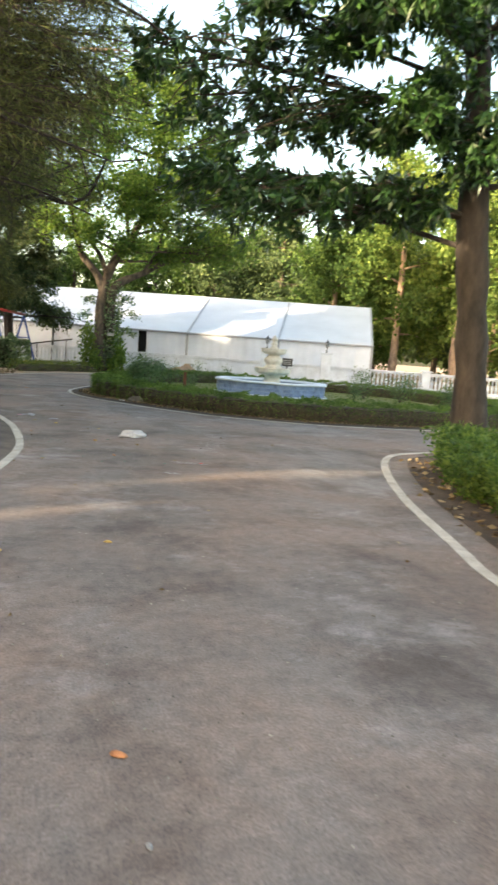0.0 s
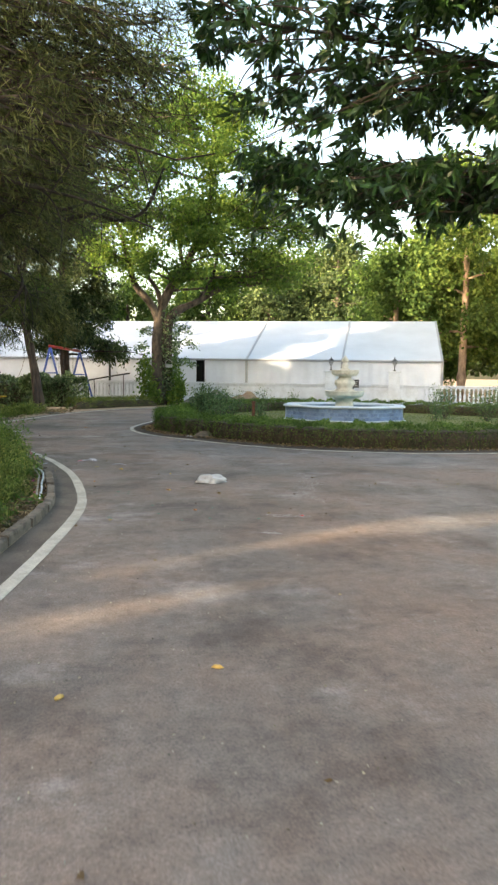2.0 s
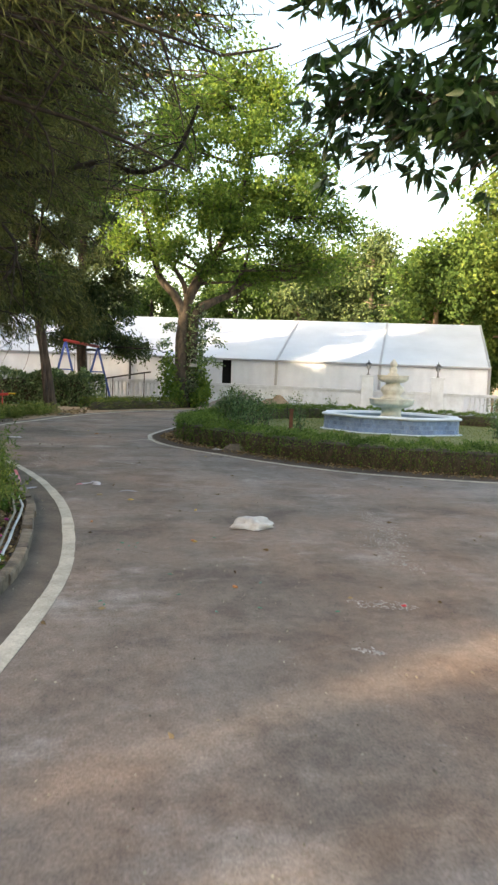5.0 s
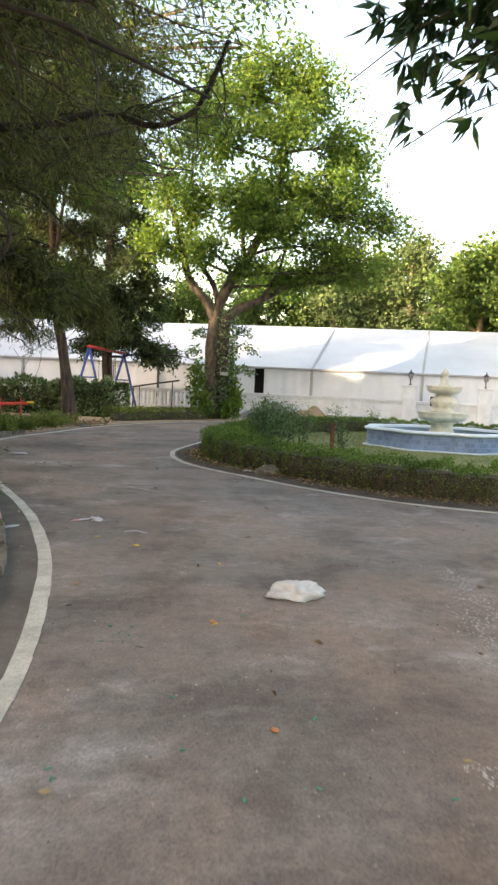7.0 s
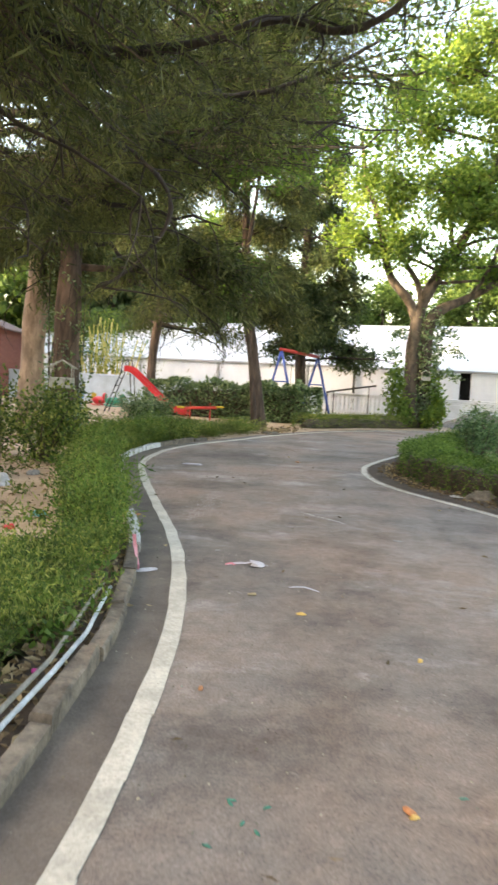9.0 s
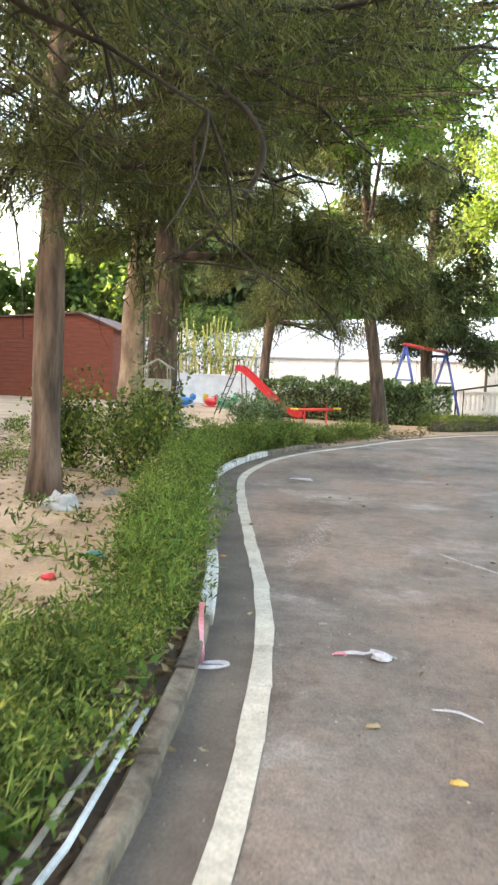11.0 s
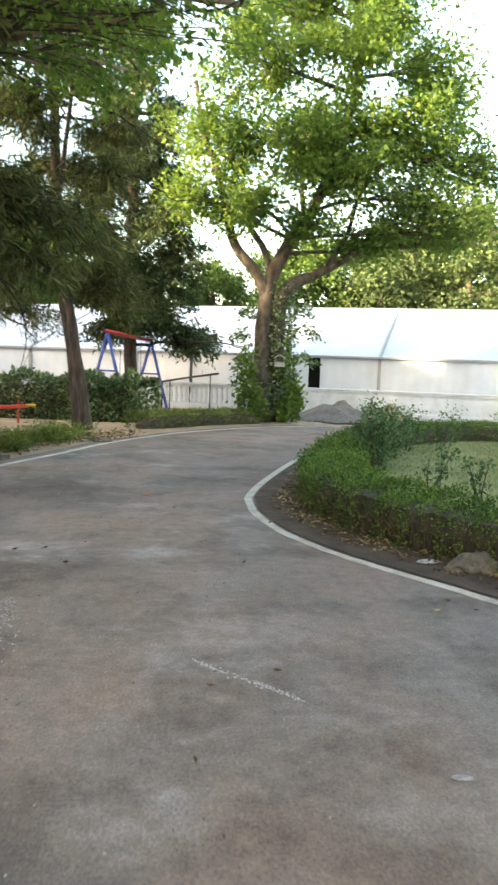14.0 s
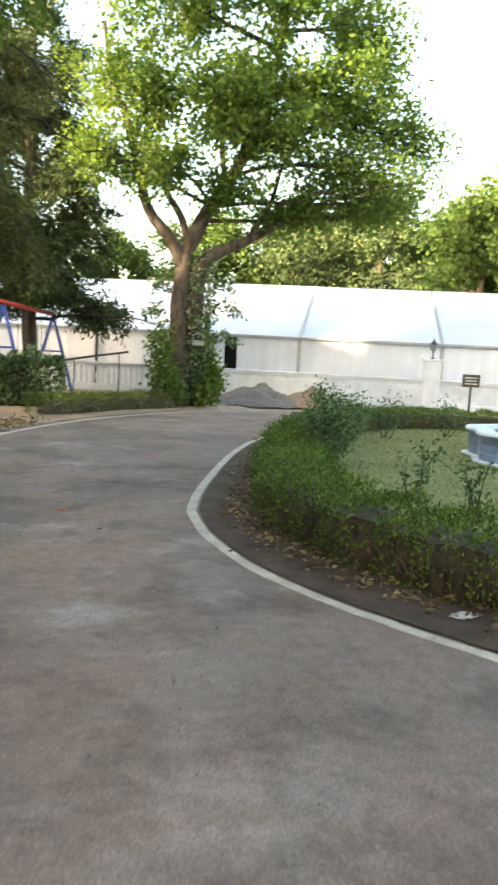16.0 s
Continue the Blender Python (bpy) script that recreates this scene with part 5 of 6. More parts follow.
def build_handrail():
    t = thing("stair_handrail", TENT_M, "sloping black iron handrail on two posts", "handrail")
    bar("rail", [(-7.2, -3.0, 0.98), (-6.2, -3.0, 1.16), (-5.1, -3.0, 1.34)], 0.035, BLACK, t)
    bar("post", [(-7.17, -3.0, 0), (-7.17, -3.0, 0.98)], 0.028, BLACK, t)
    bar("post", [(-6.88, -3.0, 0), (-6.88, -3.0, 1.02)], 0.02, BLACK, t)
    bar("post", [(-5.4, -3.0, 0), (-5.4, -3.0, 1.28)], 0.02, BLACK, t)
    # black bar stands in for a narrow shaded gap in the tent wall
    bar("post", [(-7.2, -0.10, 0), (-7.2, -0.10, 2.05)], 0.06, BLACK, t, "black bar for the narrow dark gap in the tent wall")


build_handrail()


# ---- fountain ----
def lobed(n, r):
    """A closed outline with eight shallow lobes."""
    out = []
    for i in range(n):
        a = 2 * math.pi * i / n
        out.append((math.cos(a) * r * (1 + 0.045 * math.cos(8 * a)), math.sin(a) * r * (1 + 0.045 * math.cos(8 * a))))
    return out


def sweep_ring(bm, outline, prof):
    """A closed moulding: prof gives (scale of the outline, z)."""
    n = len(outline)
    rings = [[bm.verts.new((x * s, y * s, z)) for x, y in outline] for s, z in prof]
    for a, b in zip(rings, rings[1:] + rings[:1]):
        for i in range(n):
            j = (i + 1) % n
            bm.faces.new((a[i], a[j], b[j], b[i]))
    return bm


def build_fountain():
    t = thing("fountain", pose(FOUNT[0], FOUNT[1], 0.03), "tiered cream stone fountain in a round blue-tiled basin", "fountain")
    out = lobed(160, 1.77)
    basin = part("basin", sweep_ring(bmesh.new(), out, [(1.0, 0.0), (1.0, 0.40), (0.90, 0.40), (0.90, 0.0)]), BLUEJOINT, t, "blue patterned tile basin wall")
    part("rim", sweep_ring(bmesh.new(), out, [(1.035, 0.402), (1.045, 0.43), (1.03, 0.46), (0.88, 0.46), (0.87, 0.402)]), BLUERIM, t, "pale blue-white stone rim")
    part("footing", sweep_ring(bmesh.new(), out, [(1.06, 0.0), (1.06, 0.035), (1.005, 0.05), (1.003, 0.0)]), BLUERIM, t)
    bm = bmesh.new()
    bm.faces.new([bm.verts.new((x * 0.895, y * 0.895, 0.31)) for x, y in out])
    part("pool_floor", bm, WATER, t, "bright turquoise painted pool")
    sw = lambda n, d: (lambda a, z: 1 + d * abs(math.sin(n * a / 2)))
    part("pedestal", lathe(bmesh.new(), [(0.36, 0.3), (0.36, 0.36), (0.29, 0.40), (0.26, 0.50), (0.27, 0.60), (0.32, 0.64), (0.24, 0.68)], 24), STONE, t, smooth=True)
    part("lower_bowl", lathe(bmesh.new(), [(0.24, 0.64), (0.42, 0.66), (0.53, 0.71), (0.565, 0.77), (0.55, 0.82), (0.585, 0.85), (0.575, 0.875), (0.50, 0.87), (0.2, 0.86)], 48, wobble=sw(12, 0.06)), STONE, t, smooth=True)
    part("column", lathe(bmesh.new(), [(0.27, 0.86), (0.29, 0.90), (0.20, 0.95), (0.24, 1.02), (0.29, 1.10), (0.27, 1.18), (0.19, 1.25), (0.16, 1.29), (0.22, 1.33)], 24, wobble=sw(6, 0.10)), STONE, t, "carved stone column", smooth=True)
    part("upper_bowl", lathe(bmesh.new(), [(0.16, 1.31), (0.30, 1.33), (0.37, 1.38), (0.395, 1.43), (0.38, 1.46), (0.41, 1.485), (0.40, 1.505), (0.34, 1.50), (0.1, 1.49)], 48, wobble=sw(10, 0.06)), STONE, t, smooth=True)
    part("finial", lathe(bmesh.new(), [(0.12, 1.48), (0.13, 1.53), (0.08, 1.58), (0.10, 1.64), (0.075, 1.70), (0.055, 1.73), (0.085, 1.77), (0.095, 1.81), (0.06, 1.88), (0.02, 1.94), (0.004, 1.95)], 20, wobble=sw(8, 0.12)), STONE, t, smooth=True)
    # tiles, two rows
    V = [(-0.5, 0, -0.5), (0.5, 0, -0.5), (0.5, 0, 0.5), (-0.5, 0, 0.5)]
    F, W = [(0, 1, 2, 3)], []
    for p in V:
        W.append((p[0] * 0.92, -1, p[2] * 0.92))
    verts = V + W
    faces = [(4, 5, 6, 7), (0, 4, 7, 3), (1, 2, 6, 5), (3, 7, 6, 2), (0, 1, 5, 4)]
    me = mesh_from("tile", verts, faces, BLUETILE)
    n = 96
    for row in range(3):
        for k in range(n):
            a = 2 * math.pi * (k + 0.5 * row) / n
            r = lambda q: 1.77 * (1 + 0.045 * math.cos(8 * q))
            p, q = Vector((math.cos(a - 0.01) * r(a - 0.01), math.sin(a - 0.01) * r(a - 0.01), 0)), Vector((math.cos(a + 0.01) * r(a + 0.01), math.sin(a + 0.01) * r(a + 0.01), 0))
            d = (q - p).normalized()
            ob = new("tile", me)
            ob.parent = basin
            ob.matrix_local = Matrix.Translation((p + q) / 2 + Vector((0, 0, 0.105 + 0.112 * row))) @ Matrix.Rotation(math.atan2(d.y, d.x), 4, "Z") @ Matrix.Diagonal((0.115, 0.007, 0.106, 1))


build_fountain()

RUST = plain("rusty_red_stake", (0.096, 0.030, 0.015), (0.168, 0.060, 0.030), 12, 0.8)
st = thing("garden_stake", pose(4.68, 20.5, 0.03), "short rusty red-brown stake on the lawn", "stake")
part("stake", box(bmesh.new(), -0.035, 0.035, -0.035, 0.035, 0, 0.62, 0.006), RUST, st)
part("cap", box(bmesh.new(), -0.045, 0.045, -0.045, 0.045, 0.62, 0.66, 0.008), RUST, st)


# ---- playground ----
def build_swing():
    t = thing("swing_frame", pose(-0.63, 33.7, 0.0) @ Matrix.Diagonal((1.04, 1.04, 1.04, 1)), "children's swing frame with red top bar and blue legs", "swing")
    L, R = np.array([0.0, 0.0, 2.30]), np.array([1.15, 2.5, 2.20])
    d = (R - L) / np.linalg.norm(R - L)
    side = np.array([d[1], -d[0], 0])
    side /= np.linalg.norm(side)
    bar("top_bar", [tuple(L - d * 0.08), tuple((L + R) / 2), tuple(R + d * 0.08)], 0.055, RED, t, "red steel top bar")
    for e in (L, R):
        for s in (-1, 1):
            f = e + side * 0.62 * s
            bar("leg", [tuple(e + np.array([0, 0, -0.03])), (f[0], f[1], 0.03)], 0.042, BLUE, t, "blue painted steel leg")
        a, b = e * 0.55 + (e + side * 0.62) * 0.45, e * 0.55 + (e - side * 0.62) * 0.45
        a[2] = b[2] = e[2] * 0.55
        bar("brace", [tuple(a), tuple(b)], 0.022, BLUE, t)
    for k in (0.35, 0.68):
        c = L + (R - L) * k
        for s in (-0.2, 0.2):
            q = c + d * s
            bar("chain", [tuple(q), (q[0], q[1], 0.55)], 0.009, BLACK, t, segments=5)
        m = c + np.array([0, 0, -c[2] + 0.53])
        bm = box(bmesh.new(), -0.24, 0.24, -0.09, 0.09, -0.02, 0.02, 0.008)
        bm.transform(Matrix.Translation(m) @ Matrix.Rotation(math.atan2(d[1], d[0]), 4, "Z"))
        part("swing_seat", bm, BLACK, t)


build_swing()


def build_slide():
    t = thing("slide", pose(-5.62, 32.5, 0.008) @ Matrix.Diagonal((1.0, 1.0, 1.1, 1)), "red plastic children's slide with dark ladder", "slide")
    path = smooth_path([(0.0, 0, 1.26), (0.25, 0, 1.22), (0.9, -0.05, 0.72), (1.5, -0.1, 0.26), (1.9, -0.12, 0.1), (2.15, -0.13, 0.08)], 0.12)
    prof = [(-0.24, 0.14), (-0.27, 0.14), (-0.27, -0.03), (0.27, -0.03), (0.27, 0.14), (0.24, 0.14), (0.23, 0.0), (-0.23, 0.0)]
    V, F = [], []
    for p in path:
        for o, z in prof:
            V.append((p[0], p[1] + o, p[2] + z))
    m = len(prof)
    for i in range(len(path) - 1):
        for k in range(m):
            F.append((i * m + k, (i + 1) * m + k, (i + 1) * m + (k + 1) % m, i * m + (k + 1) % m))
    F += [tuple(range(m)), tuple((len(path) - 1) * m + k for k in range(m))[::-1]]
    mesh_part("chute", mesh_from("chute", V, F, REDP), t, "red plastic chute")
    for s in (-0.24, 0.24):
        bar("ladder_rail", [(-0.62, s, 0), (-0.1, s, 1.2), (-0.06, s, 1.55), (0.12, s, 1.58), (0.16, s, 1.3)], 0.018, BLACK, t)
        bar("support_leg", [(0.3, s, 0), (0.2, s, 1.18)], 0.018, BLACK, t)
    for k in range(5):
        f = (k + 0.6) / 5.4
        bar("rung", [(-0.62 + 0.52 * f, -0.24, 1.2 * f), (-0.62 + 0.52 * f, 0.24, 1.2 * f)], 0.014, BLACK, t, segments=6)


build_slide()

YELLOW = plain("yellow_plastic", (0.55, 0.36, 0.03), (0.65, 0.45, 0.05), 4, 0.4)
TOYBLUE = plain("bright_blue_plastic", (0.02, 0.16, 0.45), (0.03, 0.22, 0.55), 4, 0.35)
TOYGREEN = plain("green_plastic", (0.02, 0.22, 0.14), (0.03, 0.30, 0.19), 4, 0.35)


def build_seesaw():
    t = thing("seesaw", pose(-2.85, 31.0, 0.008, 0, 0, 12) @ Matrix.Diagonal((0.68, 0.8, 1.0, 1)), "low red painted seesaw with yellow seat", "seesaw")
    bar("beam", [(-0.75, 0, 0.34), (0, 0, 0.37), (0.75, 0, 0.40)], 0.045, RED, t)
    for x in (-0.45, 0.45):
        for y in (-0.16, 0.16):
            bar("leg", [(x, y, 0), (x, 0, 0.36)], 0.03, RED, t)
        bar("handle", [(x, -0.17, 0.52), (x, 0.17, 0.52)], 0.018, RED, t)
        bar("handle_stem", [(x, 0, 0.36), (x, 0, 0.52)], 0.018, RED, t)
    part("seat", box(bmesh.new(), -1.05, -0.72, -0.13, 0.13, 0.34, 0.39, 0.015), YELLOW, t, "yellow seat board")
    part("seat", box(bmesh.new(), 0.72, 1.05, -0.13, 0.13, 0.40, 0.45, 0.015), YELLOW, t, "yellow seat board")


build_seesaw()


def build_ride(x, y, rz, mat, label, k):
    t = thing("ride_on_toy", pose(x, y, 0.008, 0, 0, rz) @ Matrix.Diagonal((0.62, 0.62, 0.62, 1)), label, "toy", "plastic ride-on toys")
    bm = bmesh.new()
    bmesh.ops.create_icosphere(bm, subdivisions=3, radius=0.5, matrix=Matrix.Translation((0, 0, 0.32)) @ Matrix.Diagonal((1.1, 0.5, 0.5, 1)))
    part("body", bm, mat, t, smooth=True)
    bm = bmesh.new()
    bmesh.ops.create_icosphere(bm, subdivisions=2, radius=0.2, matrix=Matrix.Translation((0.5, 0, 0.58)) @ Matrix.Diagonal((1, 0.8, 1.1, 1)))
    part("head", bm, mat, t, smooth=True)
    part("back_rest", box(bmesh.new(), -0.52, -0.44, -0.2, 0.2, 0.3, 0.75, 0.03), YELLOW if k % 2 else mat, t)
    for s in (-0.2, 0.2):
        bar("rocker", [(-0.6, s, 0.1), (-0.2, s, 0.02), (0.2, s, 0.02), (0.6, s, 0.1)], 0.03, mat, t)


for k, (x, y, rz, mat, lab) in enumerate([(-8.6, 36.0, 20, TOYBLUE, "bright blue plastic rocking toy"), (-7.7, 36.4, -30, REDP, "red plastic rocking toy"), (-7.0, 36.0, 10, TOYGREEN, "green plastic rocking toy"), (-9.4, 36.3, 40, YELLOW, "yellow plastic rocking toy")]):
    build_ride(x, y, rz, mat, lab, k)


OLDWOOD = plain("weathered_white_wood", (0.22, 0.21, 0.19), (0.40, 0.39, 0.36), 9, 0.8)


def build_feeder(x, y, z, rz, label, size=1.0):
    t = thing("bird_feeder", pose(x, y, z, 0, 0, rz) @ Matrix.Diagonal((size, size, size, 1)), label, "bird feeder")
    part("tray", box(bmesh.new(), -0.2, 0.2, -0.13, 0.13, -0.2, -0.02, 0.01), OLDWOOD, t, "weathered white wooden tray")
    for a in (-0.18, 0.18):
        for b in (-0.11, 0.11):
            bar("post", [(a, b, -0.02), (a, b, 0.16)], 0.010, OLDWOOD, t, segments=5)
    for a, b in (((-0.24, -0.15), (0, 0)), ((0.24, -0.15), (0, 0)), ((-0.24, 0.15), (0, 0)), ((0.24, 0.15), (0, 0))):
        bar("rafter", [(a[0], a[1], 0.14), (0, 0, 0.29)], 0.012, OLDWOOD, t, segments=5)
    bar("hook", [(0, 0, 0.28), (0, 0, 0.44), (0.03, 0.02, 0.47)], 0.006, BLACK, t, segments=5)
    bar("bracket", [(0.03, 0.02, 0.47), (0.0, 0.34, 0.5)], 0.01, BLACK, t, segments=5)


build_feeder(-3.66, 21.12, 1.22, 10, "white wooden bird feeder hanging on a conifer trunk")
build_feeder(4.2, 33.72, 1.75, 0, "white wooden bird feeder hanging on the plane tree", 0.7)

def climber(x, y, r, h, n, seed, label):
    """Leafy shoots climbing round the foot of a trunk."""
    rng = np.random.default_rng(seed)
    t = thing("climbing_plant", pose(x, y, 0.0), label, "climber")
    tubes, C = [], []
    for k in range(9):
        a = rng.uniform(0, 6.28)
        P = [((r + 0.02) * math.cos(a + q * 0.25 * (1 if k % 2 else -1)), (r + 0.02) * math.sin(a + q * 0.25 * (1 if k % 2 else -1)), h * rng.uniform(0.5, 1) * q / 6) for q in range(7)]
        P = sorted(P, key=lambda p: p[2])
        tubes.append((P, [0.008] * 7))
        C.append(np.repeat(np.array(P), n // 63, axis=0))
    mesh_part("stem_work", tubes_mesh("stem_work", tubes, BARK_DARK, 5), t, kind="stuff")
    C = np.concatenate(C)
    C = C + rng.normal(size=C.shape) * np.array([0.07, 0.07, 0.10])
    C[:, 2] = np.clip(C[:, 2], 0.03, None)
    mesh_part("leaves", leaf_mesh("leaves", C, 0.09, 0.05, LEAF_LAUREL, rng, 0.4), t, kind="stuff")


climber(-3.75, 21.5, 0.30, 1.15, 1300, 401, "green climber round the foot of the conifer by the feeder")
climber(-3.75, 21.5, 0.29, 3.4, 900, 402, "thin green climber high on the conifer trunk")

# shed and low wall beyond the playground
BRICKRED = plain("brick_red_boarding", (0.17, 0.040, 0.022), (0.25, 0.065, 0.038), 2, 0.8, 0, 0.4, 30, stretch=(1, 1, 6))
ROOFGREY = plain("dull_roof_sheet", (0.10, 0.05, 0.04), (0.16, 0.08, 0.06), 2, 0.7)


def build_shed():
    t = thing("shed", pose(-16.2, 36.9, 0, 0, 0, 10), "brick-red boarded shed beyond the playground", "shed")
    body = part("wall", box(bmesh.new(), -4, 4, 0, 5, 0, 2.85), BRICKRED, t)
    for k in range(16):
        z = 0.04 + k * 0.175
        part("board", box(bmesh.new(), -4.02, 4.02, -0.03, -0.004, z, z + 0.16, 0.008), BRICKRED, body)
    # gable with its ridge towards the playground side
    V = [(x, y, z) for y in (-0.02, 5.0) for x, z in ((-4.0, 2.84), (4.0, 2.84), (2.7, 3.36))]
    mesh_part("gable", mesh_from("gable", V, [(0, 1, 2), (5, 4, 3), (0, 2, 5, 3), (1, 4, 5, 2)], BRICKRED), t)
    for name, a, b in (("roof_slope", (-4.25, 2.83), (2.7, 3.38)), ("roof_slope", (4.25, 2.76), (2.7, 3.38))):
        V = [(x, y, z + e) for e in (0.0, 0.07) for y in (-0.18, 5.2) for x, z in (a, b)]
        mesh_part(name, mesh_from(name, V, [(0, 1, 3, 2), (4, 6, 7, 5), (0, 4, 5, 1), (2, 3, 7, 6), (0, 2, 6, 4), (1, 5, 7, 3)], ROOFGREY), t)


build_shed()
w = thing("low_wall", pose(-10.5, 39.4, 0, 0, 0, 4), "low white boundary wall behind the toys", "wall")
tagged(w, kind="structure")
part("wall", box(bmesh.new(), -2.4, 4.2, -0.1, 0.1, 0, 1.12), WHITEWALL, w)
part("coping", box(bmesh.new(), -2.45, 4.25, -0.15, 0.15, 1.12, 1.2, 0.015), WHITEWALL, w)


def build_bamboo():
    rng = np.random.default_rng(12)
    t = thing("bamboo_clump", pose(-9.6, 42.0, 0), "clump of yellow sunlit bamboo behind the low wall", "bamboo")
    BAMB = plain("yellow_bamboo", (0.38, 0.33, 0.06), (0.55, 0.47, 0.12), 8, 0.5)
    for k in range(46):
        x, y, l = rng.normal() * 0.9, rng.normal() * 0.5, rng.normal(size=2) * 0.45
        bar("cane", [(x, y, 0), (x + l[0] * 0.4, y + l[1] * 0.4, 1.6), (x + l[0], y + l[1], rng.uniform(2.6, 3.8))], 0.028, BAMB, t, segments=5)
    c = np.stack([rng.normal(size=2500) * 1.2, rng.normal(size=2500) * 0.7, rng.uniform(1.2, 4.2, 2500)], 1)
    mesh_part("leaves", leaf_mesh("leaves", c, 0.28, 0.04, LEAF_YELLOW, rng, 0.6), t, kind="stuff")


build_bamboo()


# ---- kerb, pipe and litter ----
def build_kerb(name, path, i0, i1, white, label):
    top = tagged(new(name), label, "kerb", kind="structure")
    rnd = random.Random(3)
    near, far = offset(path, 0.285), offset(path, 0.375)
    k = i0
    while k < i1:
        e = min(k + 3, i1)
        h = 0.075 + rnd.uniform(-0.012, 0.018)
        sh = rnd.uniform(-0.015, 0.015)
        V, F = [], []
        for i in range(k, e + 1):
            f = (i - k) / (e - k)
            tt = near[min(e, len(near) - 1)] - near[k]
            tt = tt / (np.linalg.norm(tt) + 1e-9) * (0.012 if i == k else (-0.012 if i == e else 0))
            for q, z in ((near, -0.02), (near, h - 0.012), (0.88 * near + 0.12 * far, h), (0.12 * near + 0.88 * far, h), (far, h - 0.012), (far, -0.02)):
                V.append((q[i][0] + sh + tt[0], q[i][1] + tt[1], z + rnd.uniform(-0.009, 0.007)))
        for i in range(e - k):
            for j in range(5):
                o = 6 * i + j
                F.append((o, o + 6, o + 7, o + 1))
        F += [(0, 1, 2, 3, 4, 5), tuple(6 * (e - k) + j for j in (5, 4, 3, 2, 1, 0))]
        y = path[k, 1]
        ob = new("kerb_stone", mesh_from("kerb_stone", V, F, KERBW if any(a < y < b for a, b in white) else KERB))
        ob.parent = top
        k = e
    return top


build_kerb("kerb", LEFT, index_at(LEFT, 3.0), index_at(LEFT, 23.9), ((13.95, 14.75), (17.2, 18.2), (18.8, 21.6)), "low rough concrete kerb, white paint flaking at the bend")

PIPEM = plain("scuffed_white_pvc_pipe", (0.26, 0.28, 0.30), (0.50, 0.53, 0.56), 6, 0.5)
OLDPIPE = plain("weathered_grey_pipe", (0.14, 0.13, 0.11), (0.24, 0.22, 0.19), 6, 0.8)
pp = thing("pvc_pipe", pose(-0.13, 10.3, 0.0), "white plastic pipe lying in the weeds by the kerb", "pipe")
bar("pipe", [(0.02, -0.5, 0.10), (0.02, 0.1, 0.10), (0.0, 0.6, 0.09), (0.0, 1.1, 0.09), (-0.02, 1.6, 0.085), (-0.09, 2.05, 0.075), (-0.16, 2.5, 0.06)], 0.0115, PIPEM, pp)
pp = thing("old_pipe", pose(-0.2, 10.4, 0.0), "weathered grey pipe lying in the weeds", "pipe")
bar("pipe", [(0.06, -0.5, 0.12), (0.03, 0.6, 0.11), (0.02, 1.1, 0.10), (-0.08, 1.9, 0.09), (-0.14, 2.4, 0.07)], 0.011, OLDPIPE, pp)


def crumple(name, x, y, sx, sy, sz, mat, label, category, seed, z=0.004, rz=0):
    """A crumpled sheet or bag: a folded, dented lump lying on the ground."""
    bm = bmesh.new()
    bmesh.ops.create_icosphere(bm, subdivisions=4 if sx > 0.06 else (3 if sx > 0.03 else 2), radius=1.0)
    for v in bm.verts:
        p = v.co * 1.7 + Vector((seed * 3.1, seed * 1.7, 0))
        n = noise.noise(p) * 0.40 - abs(noise.noise(p * 1.7)) * 0.42 - abs(noise.noise(p * 3.6)) * 0.16 + 0.2
        v.co = Vector((v.co.x * sx, v.co.y * sy, max(0.0, v.co.z + 0.15) * sz)) * (1 + n)
        v.co.z = max(v.co.z, 0.0)
    ob = part(name, bm, mat, None, label, True)
    ob.matrix_world = pose(x, y, z, 0, 0, rz)
    return tagged(ob, label, category)


crumple("plastic_bag", 1.91, 11.31, 0.165, 0.12, 0.075, PLASTIC_BAG, "crumpled white plastic bag lying on the asphalt", "plastic bag", 2)
crumple("plastic_bag", -2.75, 16.5, 0.16, 0.13, 0.12, PLASTIC_BAG, "crumpled white plastic bag by the conifer trunk", "plastic bag", 6, 0.008)
PINKR = plain("faded_pink_ribbon", (0.55, 0.16, 0.20), (0.66, 0.28, 0.32), 8, 0.6)
WHITER = plain("dirty_white_ribbon", (0.34, 0.33, 0.36), (0.50, 0.48, 0.53), 8, 0.6)
GREENC = plain("green_confetti_foil", (0.025, 0.13, 0.085), (0.05, 0.21, 0.14), 30, 0.5)
YLEAF = plain("yellow_leaf", (0.45, 0.28, 0.07), (0.58, 0.38, 0.12), 20, 0.7)
OLEAF = plain("orange_brown_leaf", (0.34, 0.13, 0.05), (0.48, 0.22, 0.10), 20, 0.7)


